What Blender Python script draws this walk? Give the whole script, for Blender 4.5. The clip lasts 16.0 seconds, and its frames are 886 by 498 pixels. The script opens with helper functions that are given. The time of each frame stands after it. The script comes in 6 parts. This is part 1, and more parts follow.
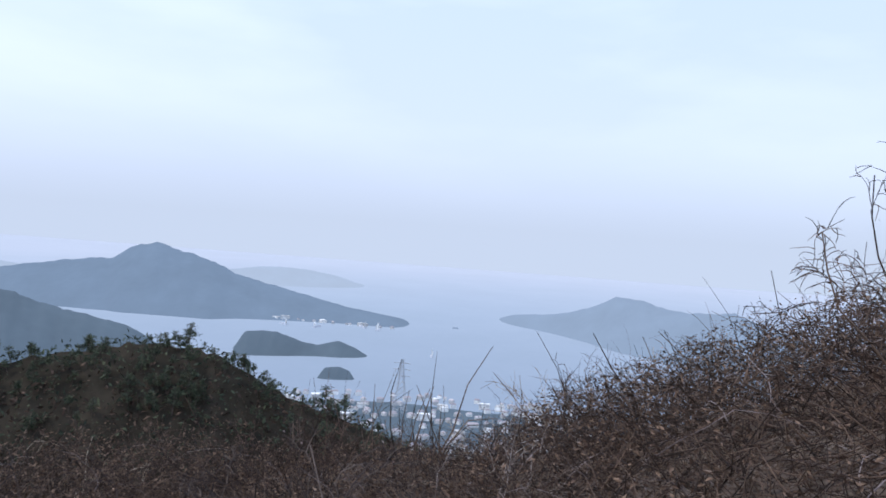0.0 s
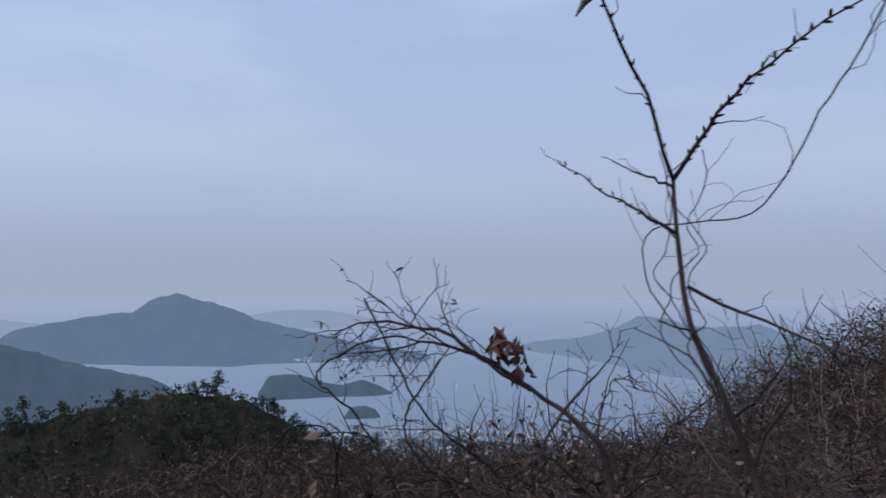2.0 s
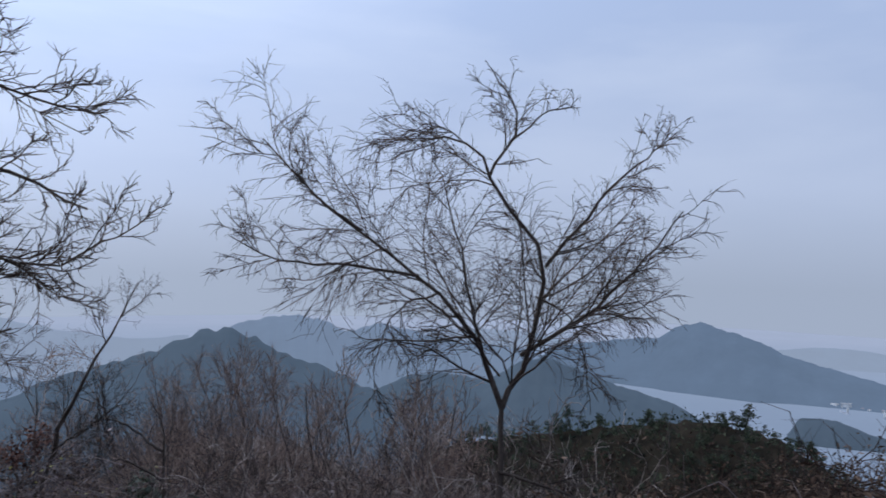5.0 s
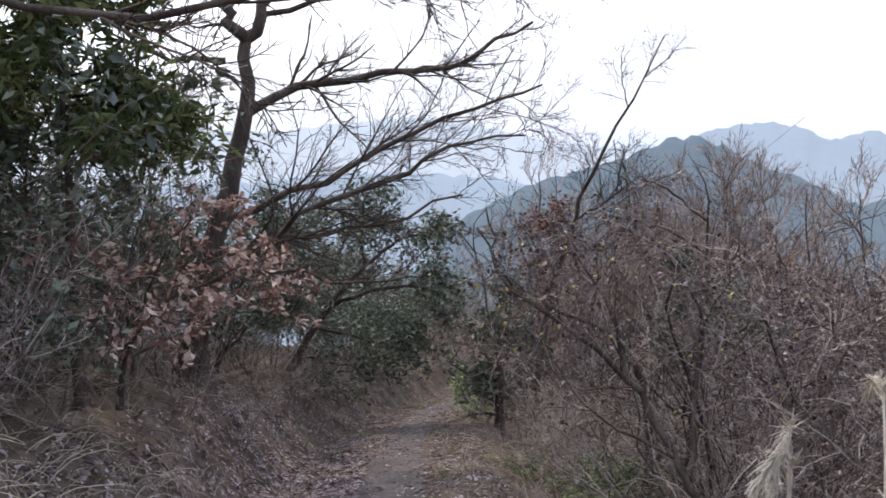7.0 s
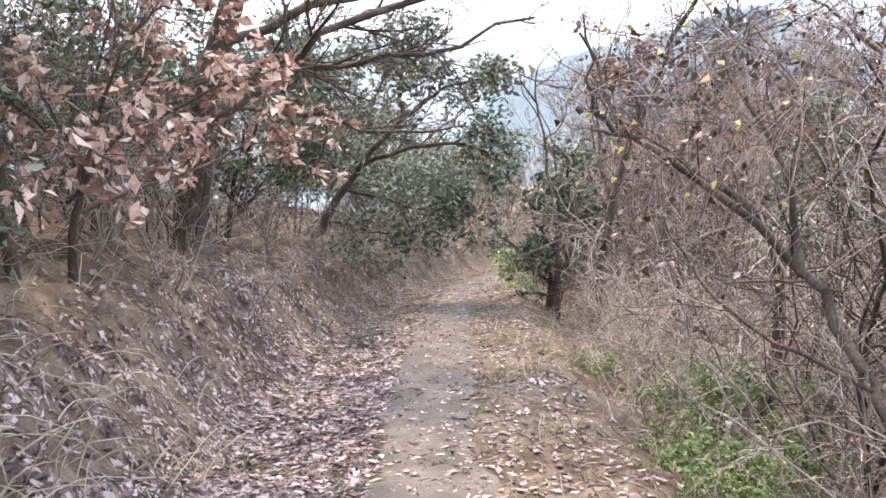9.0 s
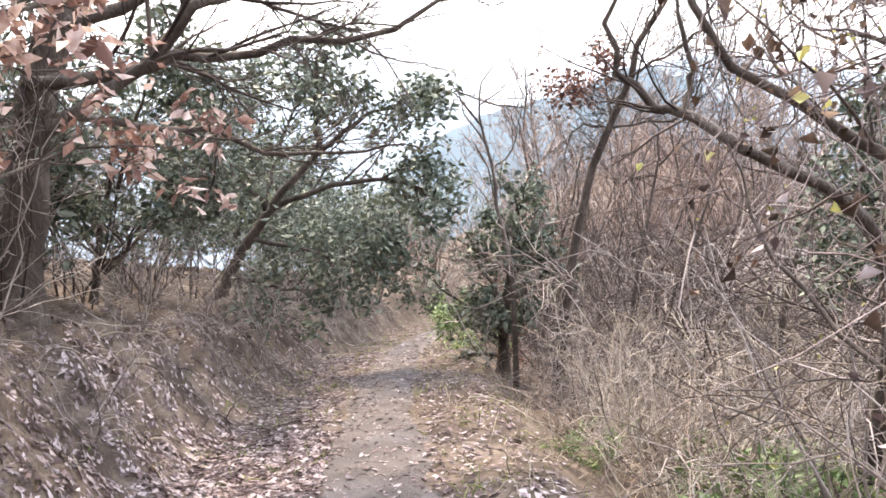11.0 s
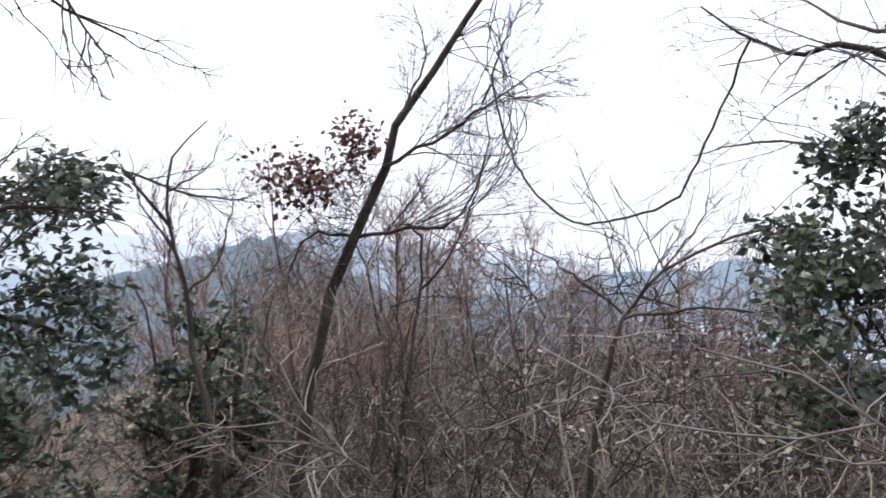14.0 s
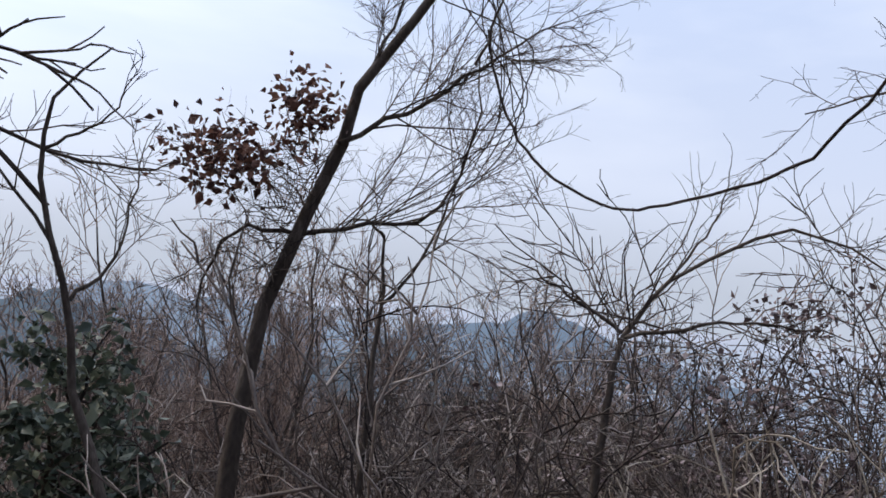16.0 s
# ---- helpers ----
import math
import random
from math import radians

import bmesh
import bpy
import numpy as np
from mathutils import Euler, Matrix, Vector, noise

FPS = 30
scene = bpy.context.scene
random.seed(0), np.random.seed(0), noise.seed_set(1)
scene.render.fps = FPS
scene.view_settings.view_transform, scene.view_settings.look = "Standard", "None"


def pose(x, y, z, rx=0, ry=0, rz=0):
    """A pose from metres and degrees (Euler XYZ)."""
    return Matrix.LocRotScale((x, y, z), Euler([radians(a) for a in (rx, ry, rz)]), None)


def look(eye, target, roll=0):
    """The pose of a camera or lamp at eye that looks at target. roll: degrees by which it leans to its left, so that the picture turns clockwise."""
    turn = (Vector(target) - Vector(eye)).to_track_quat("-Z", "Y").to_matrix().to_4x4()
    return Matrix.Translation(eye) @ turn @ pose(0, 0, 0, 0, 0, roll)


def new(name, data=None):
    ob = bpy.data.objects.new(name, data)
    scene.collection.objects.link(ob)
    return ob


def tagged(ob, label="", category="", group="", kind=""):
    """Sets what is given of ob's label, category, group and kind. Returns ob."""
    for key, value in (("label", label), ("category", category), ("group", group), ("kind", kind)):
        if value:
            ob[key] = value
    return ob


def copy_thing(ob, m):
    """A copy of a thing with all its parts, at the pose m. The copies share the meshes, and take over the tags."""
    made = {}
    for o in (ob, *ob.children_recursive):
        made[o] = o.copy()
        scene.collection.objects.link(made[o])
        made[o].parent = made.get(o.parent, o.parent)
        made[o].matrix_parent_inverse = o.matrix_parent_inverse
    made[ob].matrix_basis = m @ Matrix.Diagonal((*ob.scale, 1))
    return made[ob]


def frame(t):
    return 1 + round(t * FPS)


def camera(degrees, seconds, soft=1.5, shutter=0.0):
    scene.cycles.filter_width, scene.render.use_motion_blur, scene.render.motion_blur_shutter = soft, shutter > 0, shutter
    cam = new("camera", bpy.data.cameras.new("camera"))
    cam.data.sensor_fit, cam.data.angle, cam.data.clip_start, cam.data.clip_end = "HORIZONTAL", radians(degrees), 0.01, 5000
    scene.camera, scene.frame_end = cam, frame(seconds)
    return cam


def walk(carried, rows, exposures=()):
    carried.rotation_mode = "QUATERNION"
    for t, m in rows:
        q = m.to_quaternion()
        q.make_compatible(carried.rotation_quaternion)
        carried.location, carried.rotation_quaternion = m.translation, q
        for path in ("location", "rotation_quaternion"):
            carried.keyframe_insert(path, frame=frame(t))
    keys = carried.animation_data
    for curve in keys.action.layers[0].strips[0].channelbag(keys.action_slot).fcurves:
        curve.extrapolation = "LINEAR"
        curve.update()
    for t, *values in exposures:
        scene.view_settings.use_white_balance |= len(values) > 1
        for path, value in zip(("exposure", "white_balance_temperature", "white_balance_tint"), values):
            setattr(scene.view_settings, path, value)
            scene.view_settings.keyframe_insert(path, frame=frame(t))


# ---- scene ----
cam = camera(60.9, 16.0, soft=1.65, shutter=0.12)
# seconds, place in metres, turn in degrees
PATH = [
    (0.0, 0.000, 0.000, 1.550, 88.20, -3.80, -80.90),
    (0.5, -0.030, 0.481, 1.263, 89.10, -2.30, -87.00),
    (1.0, -0.025, 1.056, 1.099, 89.10, -1.60, -86.00),
    (1.5, -0.031, 1.561, 1.014, 89.40, -0.00, -83.80),
    (2.0, 0.004, 2.148, 0.787, 90.60, 0.30, -79.80),
    (2.5, 0.005, 2.673, 0.703, 91.20, 1.70, -76.50),
    (3.0, -0.011, 3.092, 0.546, 89.50, -0.40, -75.30),
    (5.5, -0.090, 5.489, -0.310, 90.30, -1.28, -30.84),
    (6.0, -0.154, 5.975, -0.500, 84.57, -0.64, -21.91),
    (6.5, -0.163, 6.492, -0.776, 79.31, 0.26, -14.89),
    (7.0, -0.193, 6.969, -0.981, 77.83, 0.95, -7.46),
    (7.5, -0.227, 7.430, -1.157, 75.26, 3.72, -2.19),
    (8.0, -0.231, 7.928, -1.337, 72.30, 2.23, 1.17),
    (8.5, -0.208, 8.494, -1.644, 70.06, 0.34, -2.98),
    (9.0, -0.197, 9.014, -1.751, 68.09, -0.13, -4.39),
    (9.5, -0.178, 9.469, -1.941, 68.24, 0.07, -8.09),
    (12.0, -0.148, 12.093, -2.911, 74.92, -0.56, -13.61),
    (12.5, -0.141, 12.602, -3.050, 76.06, -3.04, -20.15),
    (13.0, -0.065, 13.131, -3.304, 81.11, -4.22, -27.77),
    (13.5, -0.083, 13.654, -3.463, 82.22, -3.81, -28.96),
    (14.0, 0.032, 14.153, -3.605, 86.32, -4.28, -38.39),
    (14.5, 0.076, 14.579, -3.719, 89.68, -4.77, -49.50),
    (15.0, 0.046, 15.088, -3.958, 90.15, -3.93, -51.95),
    (15.5, 0.157, 15.611, -4.031, 89.37, -4.27, -50.79),
    (16.0, 0.183, 16.102, -4.152, 91.55, -5.08, -52.87),
]
EXPOSURES = [(0.0, 0.8, 7000, 10), (0.5, 0.45, 6800, 10), (1.0, 0.1, 6700, 10), (1.5, 0.03, 6650, 10), (3.0, 0.03, 6650, 10), (5.5, 0.1, 6900, 10), (6.0, 0.4, 7300, 10), (6.4, 0.75, 7600, 11), (7.0, 1.4, 8200, 12),
             (8.0, 2.35, 8850, 13), (9.0, 2.85, 9150, 13), (9.5, 2.92, 9200, 13), (12.0, 2.92, 9250, 12), (13.0, 2.33, 8850, 12), (14.0, 1.55, 8300, 12), (15.0, 0.92, 7900, 11), (16.0, 0.6, 7700, 11)]
walk(cam, [(t, pose(*p)) for t, *p in PATH], EXPOSURES)

# ---- world and sun: thin high cloud, the sun ahead down the trail behind it ----
SUN_AZ, SUN_EL = radians(-20), radians(52)      # azimuth from +y towards +x
world = bpy.data.worlds.new("sky")
scene.world = world
world.use_nodes = True
wt = world.node_tree
wn, wl = wt.nodes, wt.links
wn.clear()
w_out, w_bg = wn.new("ShaderNodeOutputWorld"), wn.new("ShaderNodeBackground")
w_sky = wn.new("ShaderNodeTexSky")
w_sky.sky_type, w_sky.sun_disc = "NISHITA", False
w_sky.sun_elevation, w_sky.sun_rotation = SUN_EL, SUN_AZ
w_sky.dust_density, w_sky.altitude = 4.0, 250
w_co, w_sep = wn.new("ShaderNodeTexCoord"), wn.new("ShaderNodeSeparateXYZ")
w_ramp = wn.new("ShaderNodeValToRGB")
w_ramp.color_ramp.elements[0].position, w_ramp.color_ramp.elements[0].color = 0.0, (3.5, 4.3, 5.9, 1)
w_ramp.color_ramp.elements[1].position, w_ramp.color_ramp.elements[1].color = 0.55, (3.6, 5.0, 8.2, 1)
mid = w_ramp.color_ramp.elements.new(0.12)
mid.color = (4.1, 5.1, 7.4, 1)
w_map = wn.new("ShaderNodeMapping")
w_map.inputs["Scale"].default_value = (1.0, 1.6, 5.5)
w_map.inputs["Rotation"].default_value = (0.1, 0.25, 0.4)
w_noise = wn.new("ShaderNodeTexNoise")
w_noise.inputs["Scale"].default_value, w_noise.inputs["Detail"].default_value = 1.3, 7
w_noise.inputs["Roughness"].default_value = 0.5
w_cr = wn.new("ShaderNodeMapRange")
w_cr.inputs["From Min"].default_value, w_cr.inputs["From Max"].default_value = 0.42, 0.78
w_cr.inputs["To Max"].default_value = 0.55
w_mix, w_cloud = wn.new("ShaderNodeMix"), wn.new("ShaderNodeMix")
w_mix.data_type = w_cloud.data_type = "RGBA"
w_mix.inputs["Factor"].default_value = 0.07
w_cloud.inputs["B"].default_value = (6.6, 7.6, 9.6, 1)
wl.new(w_co.outputs["Generated"], w_sep.inputs[0])
wl.new(w_sep.outputs["Z"], w_ramp.inputs["Fac"])
wl.new(w_co.outputs["Generated"], w_map.inputs["Vector"])
wl.new(w_map.outputs[0], w_noise.inputs["Vector"])
wl.new(w_noise.outputs["Fac"], w_cr.inputs["Value"])
wl.new(w_ramp.outputs["Color"], w_mix.inputs["A"])
wl.new(w_sky.outputs["Color"], w_mix.inputs["B"])
w_fade = wn.new("ShaderNodeMapRange")
w_fade.inputs["From Min"].default_value, w_fade.inputs["From Max"].default_value = 0.02, 0.3
w_mul = wn.new("ShaderNodeMath")
w_mul.operation = "MULTIPLY"
wl.new(w_sep.outputs["Z"], w_fade.inputs["Value"])
wl.new(w_fade.outputs[0], w_mul.inputs[0]), wl.new(w_cr.outputs["Result"], w_mul.inputs[1])
wl.new(w_mul.outputs[0], w_cloud.inputs["Factor"])
wl.new(w_mix.outputs["Result"], w_cloud.inputs["A"])
# thin cloud glows round the veiled sun
w_dot, w_pow, w_amp, w_halo = wn.new("ShaderNodeVectorMath"), wn.new("ShaderNodeMath"), wn.new("ShaderNodeMath"), wn.new("ShaderNodeVectorMath")
w_dot.operation, w_pow.operation, w_amp.operation, w_halo.operation = "DOT_PRODUCT", "POWER", "MULTIPLY_ADD", "SCALE"
w_dot.inputs[1].default_value = (math.sin(SUN_AZ) * math.cos(SUN_EL), math.cos(SUN_AZ) * math.cos(SUN_EL), math.sin(SUN_EL))
w_pow.use_clamp = True
w_pow.inputs[1].default_value = 4.0
w_amp.inputs[1].default_value, w_amp.inputs[2].default_value = 1.5, 1.0
w_pos = wn.new("ShaderNodeMath")
w_pos.operation = "MAXIMUM"
w_pos.inputs[1].default_value = 0.0
wl.new(w_co.outputs["Generated"], w_dot.inputs[0])
wl.new(w_dot.outputs["Value"], w_pos.inputs[0]), wl.new(w_pos.outputs[0], w_pow.inputs[0])
wl.new(w_pow.outputs[0], w_amp.inputs[0])
wl.new(w_cloud.outputs["Result"], w_halo.inputs[0]), wl.new(w_amp.outputs[0], w_halo.inputs["Scale"])
wl.new(w_halo.outputs["Vector"], w_bg.inputs["Color"])
w_bg.inputs["Strength"].default_value = 0.1
wl.new(w_bg.outputs[0], w_out.inputs["Surface"])

sun_data = bpy.data.lights.new("sun", "SUN")
sun_data.energy, sun_data.angle, sun_data.color = 1.05, radians(7), (1.0, 0.93, 0.82)
sun = new("sun", sun_data)
sun_way = Vector((math.sin(SUN_AZ) * math.cos(SUN_EL), math.cos(SUN_AZ) * math.cos(SUN_EL), math.sin(SUN_EL)))
sun.matrix_basis = look(sun_way * 100, (0, 0, 0))


# ---- materials ----
def mat(name, colors, scale=8.0, rough=0.85, bump=0.3, fine=60.0, island=0.0, spec=0.2, glow=None, stretch=(1, 1, 1), sheen=0.0, through_light=0.0):
    """Three colours mixed by noise at two scales, with fine relief; island: how far single pieces differ."""
    m = bpy.data.materials.new(name)
    m.use_nodes = True
    nt = m.node_tree
    ns, ls = nt.nodes, nt.links
    b = ns["Principled BSDF"]
    b.inputs["Roughness"].default_value = rough
    b.inputs["Specular IOR Level"].default_value = spec
    co = ns.new("ShaderNodeTexCoord")
    mp = ns.new("ShaderNodeMapping")
    mp.inputs["Scale"].default_value = stretch
    ls.new(co.outputs["Object"], mp.inputs["Vector"])
    n1, n2 = ns.new("ShaderNodeTexNoise"), ns.new("ShaderNodeTexNoise")
    n1.inputs["Scale"].default_value, n1.inputs["Detail"].default_value = scale, 5
    n2.inputs["Scale"].default_value, n2.inputs["Detail"].default_value = fine, 3
    ls.new(mp.outputs[0], n1.inputs["Vector"]), ls.new(mp.outputs[0], n2.inputs["Vector"])
    add = ns.new("ShaderNodeMath")
    add.operation = "MULTIPLY_ADD"
    add.inputs[1].default_value = 0.4
    ls.new(n2.outputs["Fac"], add.inputs[0]), ls.new(n1.outputs["Fac"], add.inputs[2])
    value = add.outputs[0]
    if island:
        geo = ns.new("ShaderNodeNewGeometry")
        ob = ns.new("ShaderNodeObjectInfo")
        s1 = ns.new("ShaderNodeMath")
        s1.operation = "ADD"
        ls.new(geo.outputs["Random Per Island"], s1.inputs[0]), ls.new(ob.outputs["Random"], s1.inputs[1])
        s2 = ns.new("ShaderNodeMath")
        s2.operation = "FRACT"
        ls.new(s1.outputs[0], s2.inputs[0])
        s3 = ns.new("ShaderNodeMath")
        s3.operation = "MULTIPLY_ADD"
        s3.inputs[1].default_value = island
        ls.new(s2.outputs[0], s3.inputs[0]), ls.new(value, s3.inputs[2])
        s4 = ns.new("ShaderNodeMath")
        s4.operation = "SUBTRACT"
        s4.inputs[1].default_value = island / 2
        ls.new(s3.outputs[0], s4.inputs[0])
        value = s4.outputs[0]
    ramp = ns.new("ShaderNodeValToRGB")
    e = ramp.color_ramp.elements
    e[0].position, e[0].color = 0.42, (*colors[0], 1)
    e[1].position, e[1].color = 0.98, (*colors[2], 1)
    e.new(0.7).color = (*colors[1], 1)
    ls.new(value, ramp.inputs["Fac"])
    ls.new(ramp.outputs["Color"], b.inputs["Base Color"])
    if bump:
        bp = ns.new("ShaderNodeBump")
        bp.inputs["Strength"].default_value, bp.inputs["Distance"].default_value = bump, 0.02
        ls.new(n2.outputs["Fac"], bp.inputs["Height"]), ls.new(bp.outputs[0], b.inputs["Normal"])
    if through_light:
        tl, mx = ns.new("ShaderNodeBsdfTranslucent"), ns.new("ShaderNodeMixShader")
        mx.inputs[0].default_value = through_light
        ls.new(ramp.outputs["Color"], tl.inputs["Color"])
        ls.new(b.outputs[0], mx.inputs[1]), ls.new(tl.outputs[0], mx.inputs[2])
        ls.new(mx.outputs[0], ns["Material Output"].inputs["Surface"])
    if glow:
        b.inputs["Emission Color"].default_value = (*glow[0], 1)
        b.inputs["Emission Strength"].default_value = glow[1]
    return m


M_BARK = mat("bark", [(0.028, 0.021, 0.018), (0.068, 0.052, 0.043), (0.145, 0.118, 0.1)], 5, 0.95, 0.8, 45, stretch=(1, 1, 0.35))
M_TWIG = mat("twig", [(0.0252, 0.0181, 0.0166), (0.0585, 0.0432, 0.0373), (0.126, 0.0968, 0.0828)], 4, 0.9, 0.2, 60, island=0.5)
M_BRUSH = mat("brush", [(0.0172, 0.0108, 0.00774), (0.0447, 0.0275, 0.0198), (0.116, 0.0757, 0.055)], 3, 0.9, 0.2, 50, island=0.6)
M_VINE = mat("dry vine", [(0.0857, 0.0668, 0.0595), (0.189, 0.153, 0.138), (0.378, 0.325, 0.294)], 3, 0.9, 0.2, 50, island=0.6)
M_DRYLEAF = mat("dry bramble leaf", [(0.03, 0.017, 0.011), (0.085, 0.05, 0.034), (0.2, 0.13, 0.09)], 5, 0.7, 0.1, 40, island=0.7, through_light=0.1)
M_CREEPER = mat("grey creeper", [(0.0624, 0.0452, 0.0452), (0.136, 0.105, 0.103), (0.265, 0.218, 0.211)], 3, 0.9, 0.2, 50, island=0.6)
M_WOOD = mat("bare wood", [(0.0735, 0.0499, 0.0416), (0.168, 0.116, 0.0945), (0.357, 0.255, 0.211)], 2, 0.9, 0.2, 40, island=0.6)
M_DARKTWIG = mat("dark twig", [(0.012, 0.009, 0.008), (0.03, 0.022, 0.019), (0.075, 0.056, 0.048)], 4, 0.85, 0.3, 60, island=0.4)
M_RUST = mat("rusty leaf", [(0.045, 0.02, 0.016), (0.105, 0.048, 0.036), (0.24, 0.12, 0.088)], 5, 0.6, 0.1, 40, island=0.7, through_light=0.2)
M_PALE = mat("pale stem", [(0.188, 0.15, 0.12), (0.315, 0.262, 0.21), (0.45, 0.39, 0.315)], 4, 0.85, 0.2, 50, island=0.5)
M_GRASS = mat("dry grass", [(0.117, 0.0936, 0.0663), (0.242, 0.195, 0.144), (0.421, 0.359, 0.281)], 3, 0.8, 0.0, 40, island=0.6, through_light=0.2)
M_GREENGRASS = mat("green grass", [(0.08, 0.11, 0.03), (0.16, 0.2, 0.06), (0.32, 0.33, 0.12)], 3, 0.7, 0.0, 40, island=0.6, through_light=0.25)
M_LITTER = mat("dead leaf", [(0.076, 0.0496, 0.048), (0.172, 0.122, 0.118), (0.384, 0.316, 0.308)], 5, 0.7, 0.1, 40, island=0.7, through_light=0.1)
M_RED = mat("russet leaf", [(0.15, 0.075, 0.06), (0.32, 0.19, 0.155), (0.58, 0.44, 0.38)], 5, 0.6, 0.1, 40, island=0.7, through_light=0.3)
M_EVER = mat("evergreen leaf", [(0.0313, 0.0428, 0.03), (0.067, 0.0859, 0.0592), (0.161, 0.18, 0.128)], 4, 0.45, 0.05, 40, island=0.6, spec=0.35, through_light=0.2)
M_YELLOW = mat("yellow leaf", [(0.2, 0.19, 0.06), (0.36, 0.33, 0.11), (0.52, 0.47, 0.2)], 4, 0.5, 0.05, 40, island=0.6, spec=0.3, through_light=0.3)
M_PLUME = mat("plume", [(0.4, 0.34, 0.26), (0.6, 0.53, 0.43), (0.8, 0.74, 0.64)], 4, 0.8, 0.0, 40, island=0.5, through_light=0.3)
M_LIME = mat("bright leaf", [(0.054, 0.09, 0.0315), (0.117, 0.171, 0.0585), (0.27, 0.324, 0.153)], 4, 0.45, 0.05, 40, island=0.6, spec=0.4, through_light=0.3)
M_PINE = mat("pine needle", [(0.018, 0.026, 0.018), (0.04, 0.055, 0.034), (0.085, 0.1, 0.055)], 4, 0.8, 0.0, 40, island=0.5)
M_CONIFER = mat("cedar needle", [(0.035, 0.05, 0.02), (0.075, 0.1, 0.04), (0.16, 0.165, 0.07)], 4, 0.8, 0.0, 40, island=0.6, through_light=0.25)


def ground_material():
    m = bpy.data.materials.new("hillside soil")
    m.use_nodes = True
    nt = m.node_tree
    ns, ls = nt.nodes, nt.links
    b = ns["Principled BSDF"]
    b.inputs["Roughness"].default_value, b.inputs["Specular IOR Level"].default_value = 0.95, 0.1
    co = ns.new("ShaderNodeTexCoord")
    n = []
    for sc, det in ((0.9, 4), (6, 6), (45, 5)):
        k = ns.new("ShaderNodeTexNoise")
        k.inputs["Scale"].default_value, k.inputs["Detail"].default_value = sc, det
        ls.new(co.outputs["Object"], k.inputs["Vector"])
        n.append(k)
    add = ns.new("ShaderNodeMath")
    add.operation = "MULTIPLY_ADD"
    add.inputs[1].default_value = 0.5
    ls.new(n[2].outputs["Fac"], add.inputs[0]), ls.new(n[1].outputs["Fac"], add.inputs[2])
    r1, r2 = ns.new("ShaderNodeValToRGB"), ns.new("ShaderNodeValToRGB")
    for r, c in ((r1, [(0.028, 0.02, 0.015), (0.06, 0.043, 0.034), (0.125, 0.092, 0.073)]), (r2, [(0.05, 0.036, 0.028), (0.105, 0.08, 0.062), (0.2, 0.155, 0.125)])):
        e = r.color_ramp.elements
        e[0].position, e[0].color, e[1].position, e[1].color = 0.45, (*c[0], 1), 1.0, (*c[2], 1)
        e.new(0.72).color = (*c[1], 1)
        ls.new(add.outputs[0], r.inputs["Fac"])
    mr = ns.new("ShaderNodeMapRange")
    mr.inputs["From Min"].default_value, mr.inputs["From Max"].default_value = 0.4, 0.6
    ls.new(n[0].outputs["Fac"], mr.inputs["Value"])
    mx = ns.new("ShaderNodeMix")
    mx.data_type = "RGBA"
    ls.new(mr.outputs[0], mx.inputs["Factor"]), ls.new(r1.outputs[0], mx.inputs["A"]), ls.new(r2.outputs[0], mx.inputs["B"])
    ls.new(mx.outputs["Result"], b.inputs["Base Color"])
    bp = ns.new("ShaderNodeBump")
    bp.inputs["Strength"].default_value, bp.inputs["Distance"].default_value = 0.7, 0.03
    ls.new(add.outputs[0], bp.inputs["Height"]), ls.new(bp.outputs[0], b.inputs["Normal"])
    return m


M_SOIL = ground_material()
M_TRAIL = mat("trodden earth", [(0.0484, 0.0405, 0.037), (0.0862, 0.0722, 0.066), (0.154, 0.132, 0.121)], 3, 0.95, 0.6, 60)
# far wooded land; blue glow in the materials stands in for sea haze
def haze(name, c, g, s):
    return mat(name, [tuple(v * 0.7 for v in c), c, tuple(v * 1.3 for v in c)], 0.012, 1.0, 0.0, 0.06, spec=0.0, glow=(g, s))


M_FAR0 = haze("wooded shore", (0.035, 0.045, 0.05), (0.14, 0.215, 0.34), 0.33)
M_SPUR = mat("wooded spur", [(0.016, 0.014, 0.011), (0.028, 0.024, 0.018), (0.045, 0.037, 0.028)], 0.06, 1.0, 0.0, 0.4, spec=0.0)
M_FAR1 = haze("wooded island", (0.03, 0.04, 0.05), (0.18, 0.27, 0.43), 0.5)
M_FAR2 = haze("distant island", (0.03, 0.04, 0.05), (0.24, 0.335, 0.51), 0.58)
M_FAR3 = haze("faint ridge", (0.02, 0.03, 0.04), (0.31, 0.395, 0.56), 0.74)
# the sea's glow paints haze over the water; its tint is set below
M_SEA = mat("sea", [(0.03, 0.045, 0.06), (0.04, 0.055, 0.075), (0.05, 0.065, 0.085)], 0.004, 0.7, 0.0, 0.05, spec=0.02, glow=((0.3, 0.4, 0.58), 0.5))


